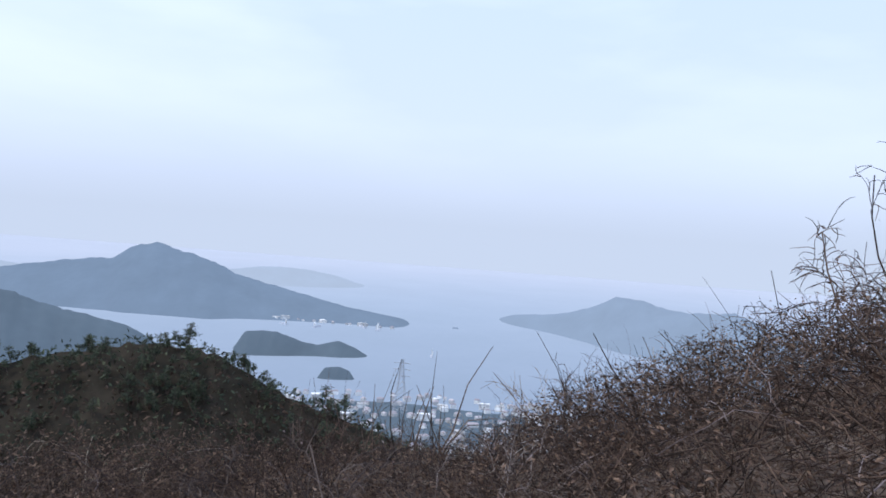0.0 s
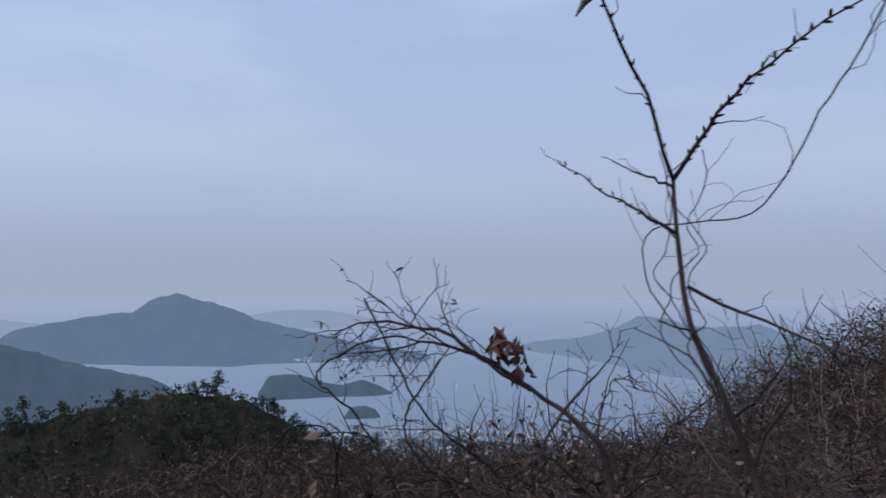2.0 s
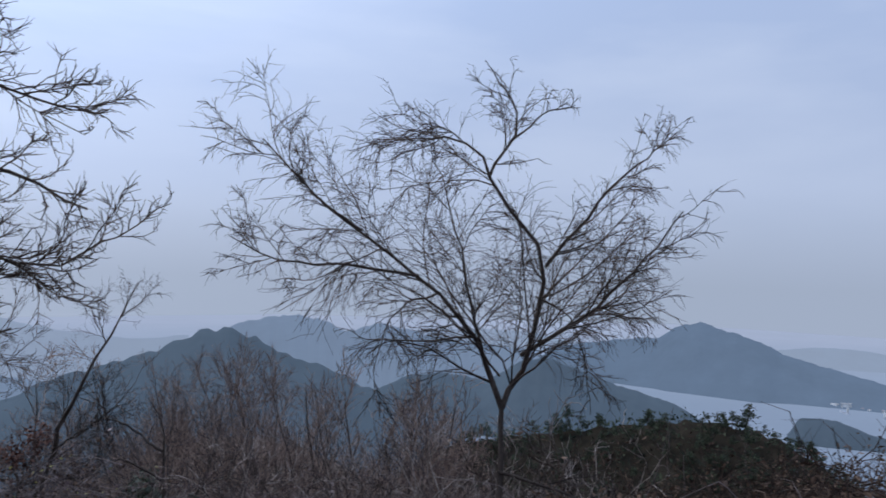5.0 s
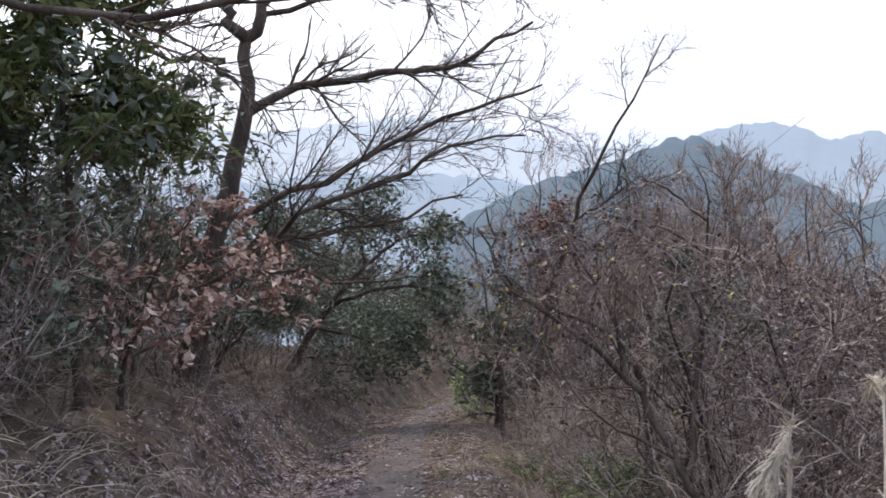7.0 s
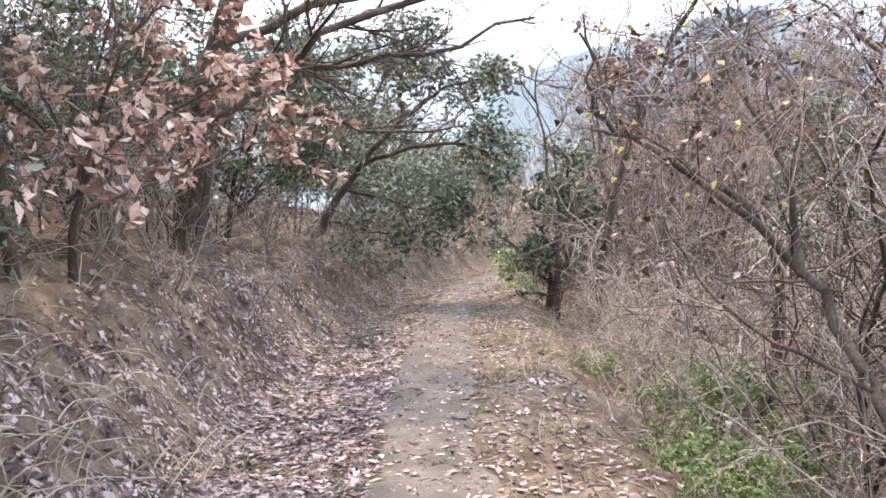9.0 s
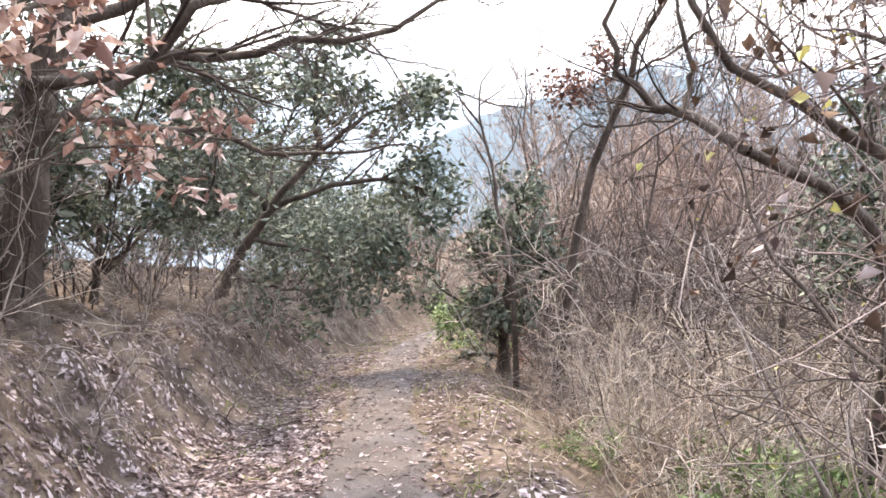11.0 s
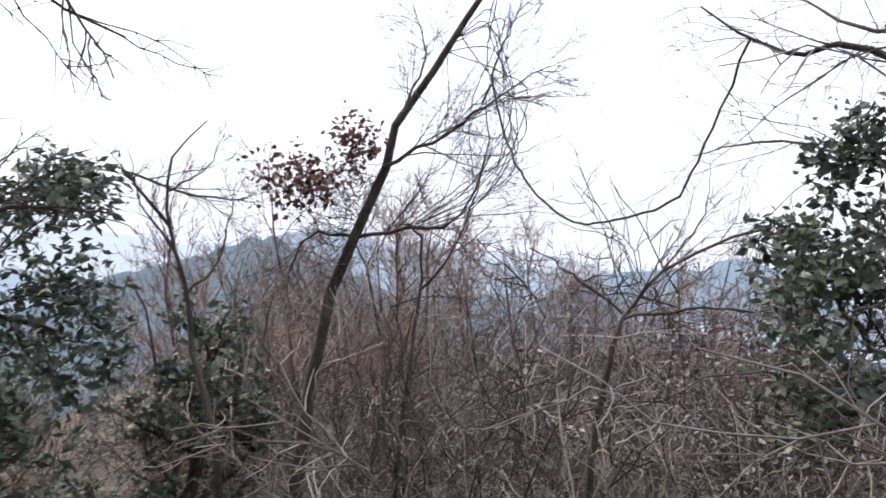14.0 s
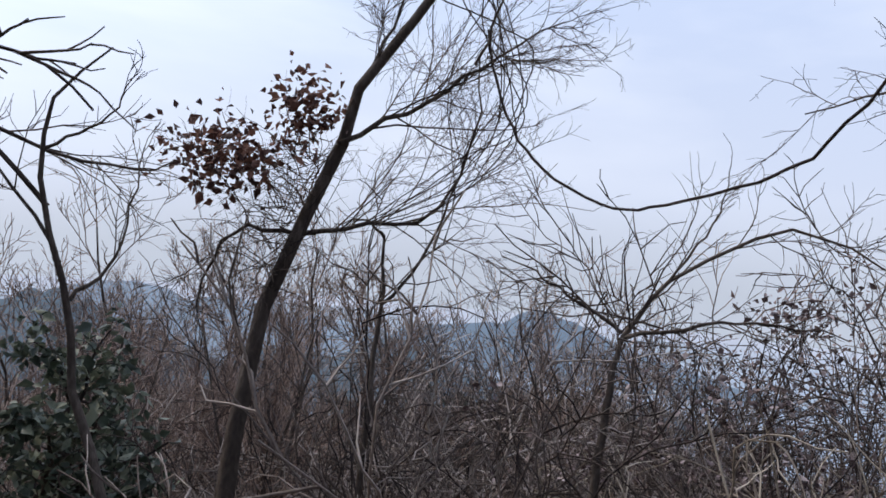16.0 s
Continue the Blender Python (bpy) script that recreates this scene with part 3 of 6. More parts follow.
# young shrub with long catkin buds, close beside the first steps
b0 = on_land(1.75, 1.68)
sap = tree("sapling", "slender bare sapling with pointed buds and few curled leaves", b0,
           [b0, (1.8, 1.7, 0.0), (1.91, 1.78, 0.38), (1.95, 1.87, 0.6), (1.98, 1.9, 0.8), (1.99, 1.91, 0.98)], 0.012,
           [([(1.99, 1.91, 0.98), (1.88, 1.98, 1.16), (1.75, 2.06, 1.3), (1.57, 2.13, 1.38), (1.44, 2.16, 1.46)], 0.006),
            ([(1.99, 1.91, 0.98), (1.85, 1.83, 1.11), (1.67, 1.74, 1.2), (1.4, 1.6, 1.28)], 0.006),
            ([(1.98, 1.9, 0.84), (1.96, 2.03, 0.92), (1.92, 2.2, 1.03)], 0.005),
            ([(1.99, 1.91, 0.96), (1.97, 2.0, 1.0), (1.95, 2.09, 1.04)], 0.004),
            ([(1.97, 1.88, 0.71), (1.98, 1.72, 0.63), (1.96, 1.49, 0.54), (1.95, 1.3, 0.5)], 0.005),
            ([(1.91, 1.79, 0.39), (1.94, 1.69, 0.48), (1.99, 1.56, 0.69)], 0.004)],
           [S(3, 0.18, 0.9, 0.35, 0.02, 0.1, 0.5, 5, 0.0014)], None, seed=3, on_trunk=True, twig_mat=M_DARKTWIG, bark=M_DARKTWIG)


def buds(parent, pts, base, step, size, seed):
    rng = np.random.default_rng(seed)
    p = resample(rel(pts, base), 60)
    seg = np.linalg.norm(np.diff(p, axis=0), axis=1).sum()
    stems = []
    for k, u in enumerate(np.arange(0.12, 0.97, step / seg)):
        i = int(u * 58)
        d = p[i + 1] - p[i]
        d /= np.linalg.norm(d)
        side = np.cross(d, (1.0, 0.1, 0.1)) * (1 if k % 2 else -1)
        side /= np.linalg.norm(side)
        w = d * 0.8 + side * 0.6
        q = np.stack([p[i], p[i] + w * size * 0.35, p[i] + w * size * 0.7, p[i] + w * size])
        stems.append(q)
    P = np.array(stems)
    R = np.tile(np.array([0.0015, 0.0034, 0.0028, 0.0005]), (len(P), 1)) * (size / 0.018)
    part("buds", mesh_from("buds", *tubes(P, R, 5)), M_DARKTWIG, parent, "dark pointed buds")


SAP_L = [(1.99, 1.91, 0.98), (1.88, 1.98, 1.16), (1.75, 2.06, 1.3), (1.57, 2.13, 1.38), (1.44, 2.16, 1.46)]
SAP_R = [(1.99, 1.91, 0.98), (1.85, 1.83, 1.11), (1.67, 1.74, 1.2), (1.4, 1.6, 1.28)]
buds(sap, SAP_L, b0, 0.035, 0.016, 1)
buds(sap, SAP_R, b0, 0.022, 0.02, 2)
buds(sap, [(1.98, 1.9, 0.84), (1.96, 2.03, 0.92), (1.92, 2.2, 1.03)], b0, 0.03, 0.014, 3)


def curled_leaf(parent, p, way, length, base):
    p, way = rel([p], base)[0], np.array(way, float) / np.linalg.norm(way)
    pts = np.array([p, p + way * length * 0.3 + (0, 0, 0.006), p + way * length * 0.65 + (0, 0, 0.004), p + way * length + (0, 0, -0.014)])
    part("leaf", mesh_from("leaf", *tubes(pts[None], np.array([[0.002, 0.008, 0.008, 0.0015]]), 6)), M_EVER, parent, "dark curled leaf")


for q, w, l in (((1.62, 2.1, 1.34), (0, 0.8, -0.5), 0.06),
                ((1.57, 2.13, 1.37), (0, 1, -0.25), 0.07),
                ((1.54, 2.14, 1.39), (0, 1, -0.15), 0.065),
                ((1.52, 2.14, 1.41), (0, 1, -0.2), 0.06),
                ((1.52, 2.14, 1.41), (0, -0.3, 1), 0.05),
                ((1.44, 2.16, 1.45), (0, 1, 0.0), 0.045),
                ((1.44, 2.16, 1.45), (0, -0.6, 0.6), 0.035),
                ((1.4, 1.6, 1.28), (0, 0.8, -0.1), 0.04),
                ((1.4, 1.6, 1.28), (0, 0.1, -1), 0.045),
                ((1.45, 1.64, 1.27), (0, 0.8, 0.6), 0.035)):
    curled_leaf(sap, q, w, l, b0)


def vine(name, label, pts, r, base, seed, curls=0, material=None, category="vine"):
    rng = np.random.default_rng(seed)
    root = thing(name, *base, label, category)
    p = resample(rel(pts, base), 40)
    p[1:-1] += rng.normal(size=(38, 3)) * r * 0.6
    part("stem", mesh_from("stem", *tubes(p[None], np.linspace(r, r * 0.7, 40)[None], 6)), material or M_TWIG, root)
    if curls:
        part("tendrils", stems_mesh("tendrils", sprout([(p, r, r * 0.7)], rng, curls, 0.12, 0.9, 0.35, -0.02, 0.05, 0.6, 6, rmin=0.0012), 3), material or M_TWIG, root)
    return root


vine("vine", "thin dry vine twined round the sapling and hanging in a loop",
     [b0, (1.9, 1.8, 0.4), (1.99, 1.9, 0.6), (1.96, 1.98, 0.72), (1.99, 1.97, 0.85), (1.94, 1.84, 0.87), (1.86, 1.74, 0.89), (1.71, 1.69, 1.0), (1.61, 1.67, 1.08), (1.51, 1.63, 1.17), (1.4, 1.6, 1.28)], 0.0025, b0, 5, 8)
for k in range(3):
    rg = np.random.default_rng(40 + k)
    zz = np.linspace(0.55, 1.05, 9)
    vine("vine", "thin dry vine twined round the sapling stem", [b0, (1.88, 1.8, 0.3)] + [(1.97 + 0.02 * math.sin(9 * z + k), 1.9 + 0.05 * math.cos(8 * z + 2 * k) + rg.normal() * 0.02, z) for z in zz], 0.002, b0, 50 + k, 5)

# dead shrub hung with dry leaves
b1 = on_land(2.35, 2.0)
dead = tree("dead_shrub", "dead arching shrub hung with withered leaf clusters", b1,
            [b1, (2.37, 2.05, 0.05), (2.4, 2.13, 0.24), (2.42, 2.3, 0.36), (2.42, 2.42, 0.44)], 0.013,
            [([(2.42, 2.42, 0.44), (2.46, 2.55, 0.52), (2.45, 2.68, 0.56), (2.42, 2.84, 0.57), (2.4, 2.95, 0.53)], 0.008),
             ([(2.42, 2.4, 0.44), (2.46, 2.6, 0.5), (2.5, 2.8, 0.47), (2.52, 3.0, 0.45)], 0.006),
             ([(2.42, 2.3, 0.36), (2.36, 2.46, 0.47), (2.3, 2.61, 0.55), (2.24, 2.79, 0.68)], 0.006),
             ([(2.4, 2.2, 0.3), (2.5, 2.1, 0.4), (2.62, 2.0, 0.5)], 0.005),
             ([(2.4, 2.2, 0.3), (2.3, 2.3, 0.15), (2.28, 2.5, 0.05)], 0.005)],
            [S(8, 0.4, 0.8, 0.25, 0.0, 0.1, 0.5, 6, 0.002), S(3, 0.4, 0.8, 0.25, -0.02, 0.1, 0.5, 5, 0.0014)], (M_RUST, 60, 0.022, 3.0, 0.8, 0.004), seed=8, category="shrub", twig_mat=M_DARKTWIG, bark=M_DARKTWIG)


def leaf_cluster(parent, p, base, n, size, mat_, seed, spread=0.03):
    rng = np.random.default_rng(seed)
    C = rel([p], base) + rng.normal(size=(n, 3)) * spread * np.array([0.5, 0.5, 1.2])
    part("leaf_cluster", mesh_from("leaf_cluster", *leaves(C, size, rng, 2.6, 1.2, 0.6)), mat_, parent, "withered brown hanging leaves")


leaf_cluster(dead, (2.42, 2.4, 0.53), b1, 26, 0.06, M_RUST, 1)
for k, q in enumerate(([(2.4, 2.62, -0.6), (2.42, 2.7, -0.1), (2.4, 2.86, 0.25), (2.38, 3.0, 0.4), (2.4, 2.8, 0.52), (2.44, 2.6, 0.5)], [(2.5, 2.3, -0.7), (2.5, 2.5, -0.1), (2.45, 2.72, 0.2), (2.45, 2.6, 0.45)], [(2.3, 2.5, -0.6), (2.35, 2.35, 0.0), (2.3, 2.62, 0.3), (2.25, 2.8, 0.66)],
                      [(3.0, 3.13, -1.0), (3.0, 3.13, -0.35), (3.0, 3.15, 0.02), (3.0, 3.25, 0.09), (2.98, 3.36, 0.05), (2.97, 3.44, -0.1), (2.97, 3.47, -0.3)], [(3.3, 2.9, -1.0), (3.3, 2.95, -0.4), (3.3, 3.05, -0.05), (3.25, 3.3, -0.02), (3.25, 3.5, -0.2)])):
    vine("vine", "dark dry bramble runner arching out of the tangle", q, 0.0045, on_land(q[0][0], q[0][1]), 70 + k, 9, M_DARKTWIG)
leaf_cluster(dead, (2.43, 2.33, 0.46), b1, 16, 0.055, M_RUST, 2)

# V-shaped tree with hanging twigs
bv = on_land(5.85, 10.7)
F = (6.08, 10.89, -1.55)
tree("bare_tree", "bare forked tree with fine weeping twigs", bv, [bv, (5.86, 10.7, -3.4), (5.9, 10.72, -2.6), F], 0.07,
     [([F, (5.95, 11.15, -0.87), (5.54, 11.59, -0.22), (4.83, 12.13, 0.44), (3.92, 12.56, 1.38)], 0.036),
      ([(5.47, 11.65, -0.1), (4.76, 12.22, 0.0), (4.13, 12.63, 0.05), (3.71, 12.84, 0.29)], 0.022),
      ([(4.9, 12.0, 0.4), (4.4, 12.2, 0.75), (4.2, 12.4, 1.1)], 0.016),
      ([F, (6.26, 10.78, -1.02), (6.44, 10.6, 0.04), (6.01, 10.98, 0.91), (5.75, 11.14, 1.38), (5.33, 11.53, 1.42)], 0.036),
      ([(5.94, 11.03, 1.03), (6.05, 10.71, 1.68), (5.68, 10.87, 2.29)], 0.02),
      ([(6.0, 10.8, 1.4), (6.3, 10.5, 1.75), (6.5, 10.2, 1.8)], 0.014),
      ([(6.27, 10.79, -0.96), (6.76, 10.17, -0.41), (7.0, 9.8, 0.04), (7.2, 9.33, 0.67)], 0.028),
      ([(6.44, 10.6, 0.04), (6.66, 10.25, 0.55), (6.86, 9.79, 1.13), (7.01, 9.45, 1.36)], 0.025),
      ([(5.97, 11.1, -0.95), (5.8, 11.15, -0.3), (5.6, 11.2, 0.5), (5.3, 11.3, 1.2)], 0.02),
      ([(5.6, 11.5, -0.3), (5.2, 11.65, -0.45), (4.95, 11.7, -0.9), (4.9, 11.7, -1.5)], 0.014),
      ([(6.4, 10.7, -0.3), (6.65, 10.45, -0.5), (6.8, 10.3, -1.0), (6.85, 10.25, -1.6)], 0.014),
      ([(6.1, 10.95, -1.2), (5.7, 11.1, -0.7), (5.4, 11.2, -0.7), (5.3, 11.2, -1.4)], 0.014),
      ([(5.9, 10.75, -2.2), (6.3, 10.3, -2.35), (6.7, 9.7, -2.65), (7.0, 9.2, -2.75)], 0.02)],
     [S(15, 0.4, 0.75, 0.14, 0.01, 0.08, 0.45, 7, 0.006), S(8, 0.5, 0.7, 0.16, -0.06, 0.12, 0.5, 6, 0.0045), S(4, 0.7, 0.7, 0.2, -0.16, 0.15, 0.6, 5, 0.003)], None, seed=11)

# overhanging tree on the bank, its boughs reach over the trail
bo = on_land(-3.4, 10.4)
over = tree("bare_tree", "dark bare tree leaning over the trail with dense twigs", bo, [bo, (-3.3, 10.4, -1.8), (-3.0, 10.45, -0.6), (-2.5, 10.5, 0.2), (-2.1, 10.4, 1.2)], 0.1,
     [([(-2.4, 10.45, 0.3), (-1.7, 10.3, 0.62), (-0.95, 10.15, 0.48), (-0.27, 10.01, 0.54), (0.18, 9.97, 0.69), (0.49, 9.89, 0.9), (0.9, 9.83, 0.88), (1.2, 9.75, 0.8)], 0.024),
      ([(-2.6, 10.5, 0.0), (-1.9, 10.35, -0.1), (-1.0, 10.2, 0.2), (-0.27, 10.06, 0.18), (0.19, 10.06, 0.13), (0.62, 10.02, 0.06), (1.08, 9.93, -0.13), (1.44, 9.81, 0.05)], 0.024),
      ([(-2.9, 10.5, -0.4), (-2.0, 10.4, -0.45), (-1.1, 10.2, -0.72), (-0.25, 10.08, -0.57), (0.1, 10.08, -0.49), (0.54, 10.05, -0.32), (0.87, 9.99, -0.25)], 0.023),
      ([(-0.5, 10.03, 0.5), (0.24, 10.03, 0.37), (0.6, 9.97, 0.47), (0.96, 9.91, 0.4), (1.34, 9.83, 0.23)], 0.025),
      ([(-2.2, 10.4, 0.9), (-0.6, 10.1, 1.2), (0.1, 9.9, 1.35), (0.8, 9.7, 1.3)], 0.023)],
     [S(19, 0.21, 0.7, 0.16, 0.03, 0.3, 0.45, 7, 0.005), S(9, 0.42, 0.7, 0.18, 0.02, 0.1, 0.55, 6, 0.0038), S(4, 0.45, 0.75, 0.2, 0.02, 0.15, 0.65, 4, 0.003)], None, seed=12)
leaf_cluster(over, (0.5, 8.03, -0.12), bo, 18, 0.055, M_RUST, 5, 0.03)

# the large forked tree on the bank
ba = on_land(-2.45, 17.0, -0.15)
FA = (-1.43, 17.6, -0.31)
tree("bare_tree", "large dark forked tree rooted on the bank", ba, [ba, (-2.3, 17.1, -4.0), (-1.9, 17.4, -2.6), (-1.54, 17.6, -1.29), FA], 0.19,
     [([FA, (-1.1, 17.7, 0.3), (-0.7, 17.7, 1.3), (-0.5, 17.6, 2.4)], 0.09),
      ([FA, (-1.76, 17.6, 0.13), (-2.13, 17.5, 0.7), (-2.5, 17.3, 1.6)], 0.09),
      ([(-1.5, 17.6, -1.3), (-0.55, 17.7, -0.89), (0.57, 17.7, -0.79), (1.76, 17.6, -0.57), (2.45, 17.5, -0.13)], 0.07),
      ([(-1.9, 17.3, -2.7), (-0.6, 17.38, -2.29), (0.51, 17.42, -1.7), (1.67, 17.3, -1.27), (2.49, 17.12, -0.98)], 0.055),
      ([(-2.2, 16.9, -3.6), (-0.89, 16.82, -2.62), (0.45, 16.87, -2.18), (1.21, 16.84, -1.77), (2.15, 16.67, -1.62)], 0.05),
      ([(-1.0, 17.7, 0.3), (-0.2, 17.6, 0.9), (0.9, 17.5, 1.2), (1.8, 17.3, 1.5)], 0.045),
      ([(-1.2, 17.7, 0.0), (0.1, 17.6, 0.3), (1.3, 17.5, 0.4), (2.3, 17.3, 0.75)], 0.04),
      ([(-1.9, 17.6, 0.3), (-2.8, 17.2, 0.6), (-3.6, 16.9, 1.2)], 0.045),
      ([(-1.7, 17.5, -0.6), (-2.6, 17.3, -0.5), (-3.4, 17.0, 0.0)], 0.04),
      ([(-2.1, 17.1, -3.1), (-1.43, 16.95, -3.05), (-0.86, 17.04, -2.91), (-0.31, 17.09, -2.85), (0.52, 17.04, -2.64), (1.4, 17.2, -2.45)], 0.055),
      ([(-2.2, 17.1, -3.3), (-1.0, 17.9, -3.6), (-0.4, 18.02, -3.83), (0.28, 18.0, -3.85), (0.8, 17.95, -3.77)], 0.035)],
     [S(15, 0.32, 0.7, 0.15, 0.02, 0.15, 0.4, 7, 0.005), S(8, 0.45, 0.7, 0.16, 0.02, 0.1, 0.5, 6, 0.004), S(4, 0.45, 0.7, 0.18, 0.0, 0.2, 0.6, 4, 0.003)], None, seed=13, sides=10)


# cedar with hanging boughs
def conifer(base, H, r, seed, label, low=0.12, name="cedar", count=42, sprays=2600):
    rng = np.random.default_rng(seed)
    root = thing(name, *base, label, "tree")
    tp = bend((0, 0, 0), (0.02, 0.03, 1), H, rng, 12, 0.02)
    part("trunk", mesh_from("trunk", *tubes(tp[None], np.linspace(r, r * 0.15, 12)[None], 8)), M_BARK, root)
    limbs = []
    for u in np.linspace(low, 0.97, count):
        i = u * 11
        p = tp[int(i)] + (tp[min(11, int(i) + 1)] - tp[int(i)]) * (i % 1)
        a = rng.uniform(0, 6.283)
        L = H * 0.26 * (1.05 - u) ** 0.7 * rng.uniform(0.7, 1.2)
        limbs.append((bend(p, (math.cos(a), math.sin(a), 0.25), L, rng, 7, 0.1, -0.06), 0.016, 0.004))
    part("branches", stems_mesh("branches", limbs, 4), M_TWIG, root)
    tw = sprout(limbs, rng, 7, 0.4, 0.8, 0.12, -0.05, 0.2, 0.5, 5)
    C = points_on(tw, rng, sprays * 3, 0.05, 0.08)
    part("needles", mesh_from("needles", *leaves(C, 0.15, rng, 4.2, 0.6, 0.3)), M_CONIFER, root)
    return root


conifer(on_land(-2.75, 13.9), 6.2, 0.05, 21, "dull green cedar with drooping sprays on the bank", 0.4, count=46, sprays=4200)
conifer(on_land(-3.9, 12.6), 6.5, 0.1, 22, "dull green cedar with drooping sprays above the trail", 0.3, count=46, sprays=3600)
conifer(on_land(-4.6, 16.2), 7.0, 0.12, 23, "dull green cedar in the wood above the bank", 0.3, sprays=3000)

# glossy evergreen leaning over the trail
be = on_land(-1.6, 22.3)
tree("evergreen_tree", "glossy dark evergreen tree leaning over the trail", be, [be, (-1.3, 22.2, -6.4), (-0.7, 22.0, -5.4), (0.1, 21.9, -4.5)], 0.11,
     [([(-0.7, 22.0, -5.4), (0.4, 21.6, -4.9), (1.3, 21.5, -4.9), (1.7, 21.5, -5.2)], 0.05),
      ([(0.1, 21.9, -4.5), (0.8, 21.8, -4.0), (1.6, 21.8, -3.7)], 0.045), ([(0.1, 21.9, -4.5), (0.1, 21.8, -3.6), (0.3, 21.8, -2.8)], 0.045),
      ([(-0.7, 22.0, -5.4), (-1.2, 21.4, -4.4), (-1.3, 21.0, -3.6)], 0.045), ([(-0.9, 22.0, -5.8), (0.2, 21.3, -5.9), (1.0, 21.1, -6.0)], 0.035),
      ([(-0.7, 22.0, -5.4), (-0.4, 22.8, -4.4), (0.1, 23.2, -3.6)], 0.04), ([(-1.3, 22.2, -6.4), (-0.6, 21.2, -6.3), (-0.2, 20.8, -6.2)], 0.035)],
     [S(12, 0.5, 0.8, 0.15, 0.02, 0.15, 0.45), S(8, 0.5, 0.8, 0.15, 0.0, 0.15, 0.5, 5)], (M_EVER, 9000, 0.105, 2.3, 0.3, 0.09), seed=31)
be2 = on_land(-2.6, 19.6)
tree("evergreen_shrub", "grey-green evergreen shrub under the large tree", be2, [be2, (-2.4, 19.6, -5.0), (-2.1, 19.4, -4.0)], 0.05,
     [([(-2.4, 19.6, -5.4), (-1.7, 19.2, -4.6), (-1.2, 19.0, -4.3)], 0.025), ([(-2.4, 19.6, -5.2), (-2.7, 19.0, -4.2), (-2.8, 18.8, -3.4)], 0.025),
      ([(-2.1, 19.4, -4.4), (-1.7, 19.3, -3.4), (-1.4, 19.2, -2.9)], 0.025), ([(-2.4, 19.6, -5.4), (-1.8, 20.0, -4.9), (-1.3, 20.2, -4.6)], 0.025)],
     [S(9, 0.5, 0.8, 0.15, 0.02, 0.15, 0.5), S(6, 0.5, 0.8, 0.15, 0.0, 0.15, 0.5, 5)], (M_EVER, 6000, 0.09, 2.3, 0.3, 0.08), seed=32, category="shrub")

# russet-leaved branches reaching out from the bank
br_ = on_land(-2.5, 14.2)
tree("russet_shrub", "leaning shrub with withered pinkish-russet leaves", br_, [br_, (-2.4, 14.15, -3.6), (-2.2, 14.1, -3.1)], 0.045,
     [([(-2.4, 14.15, -3.4), (-1.9, 13.9, -2.9), (-1.4, 13.8, -2.65), (-0.85, 13.8, -2.45)], 0.02), ([(-2.3, 14.1, -3.2), (-2.1, 13.6, -2.8), (-1.8, 13.1, -2.75), (-1.5, 12.7, -2.75)], 0.018),
      ([(-2.3, 14.1, -3.2), (-1.9, 14.5, -2.8), (-1.2, 14.8, -2.55), (-0.8, 14.9, -2.5)], 0.018), ([(-2.2, 14.1, -3.1), (-2.5, 13.6, -2.5), (-2.6, 13.2, -2.2)], 0.016),
      ([(-2.4, 14.15, -3.5), (-1.8, 14.8, -3.4), (-1.3, 15.3, -3.3), (-0.9, 15.6, -3.35)], 0.016), ([(-2.2, 14.1, -3.1), (-1.8, 14.0, -2.3), (-1.4, 14.0, -2.0)], 0.016)],
     [S(9, 0.38, 0.8, 0.15, 0.02, 0.2, 0.45), S(4, 0.4, 0.8, 0.15, 0.0, 0.2, 0.5, 5)], (M_RED, 1500, 0.08, 2.0, 0.5, 0.03), seed=33, category="shrub")

# ivy-clad stump beside the trail
bi = on_land(2.75, 21.3)
tree("ivy_clad_tree", "broken tree cloaked in dark green ivy", bi, [bi, (2.76, 21.3, -7.2), (2.85, 21.35, -6.0), (2.95, 21.4, -5.3)], 0.1,
     [([(2.8, 21.3, -6.2), (2.6, 21.0, -5.8), (2.5, 20.8, -5.3)], 0.03), ([(2.8, 21.3, -6.8), (3.2, 21.1, -6.4), (3.4, 21.0, -6.0)], 0.03), ([(2.8, 21.3, -7.2), (2.5, 20.9, -7.0), (2.3, 20.8, -6.6)], 0.03)],
     [S(14, 0.4, 0.9, 0.2, 0.0, 0.1, 0.4), S(6, 0.5, 0.9, 0.2, 0.0, 0.1, 0.5, 5)], (M_EVER, 4200, 0.085, 1.7, 0.4, 0.05), seed=34, on_trunk=True)

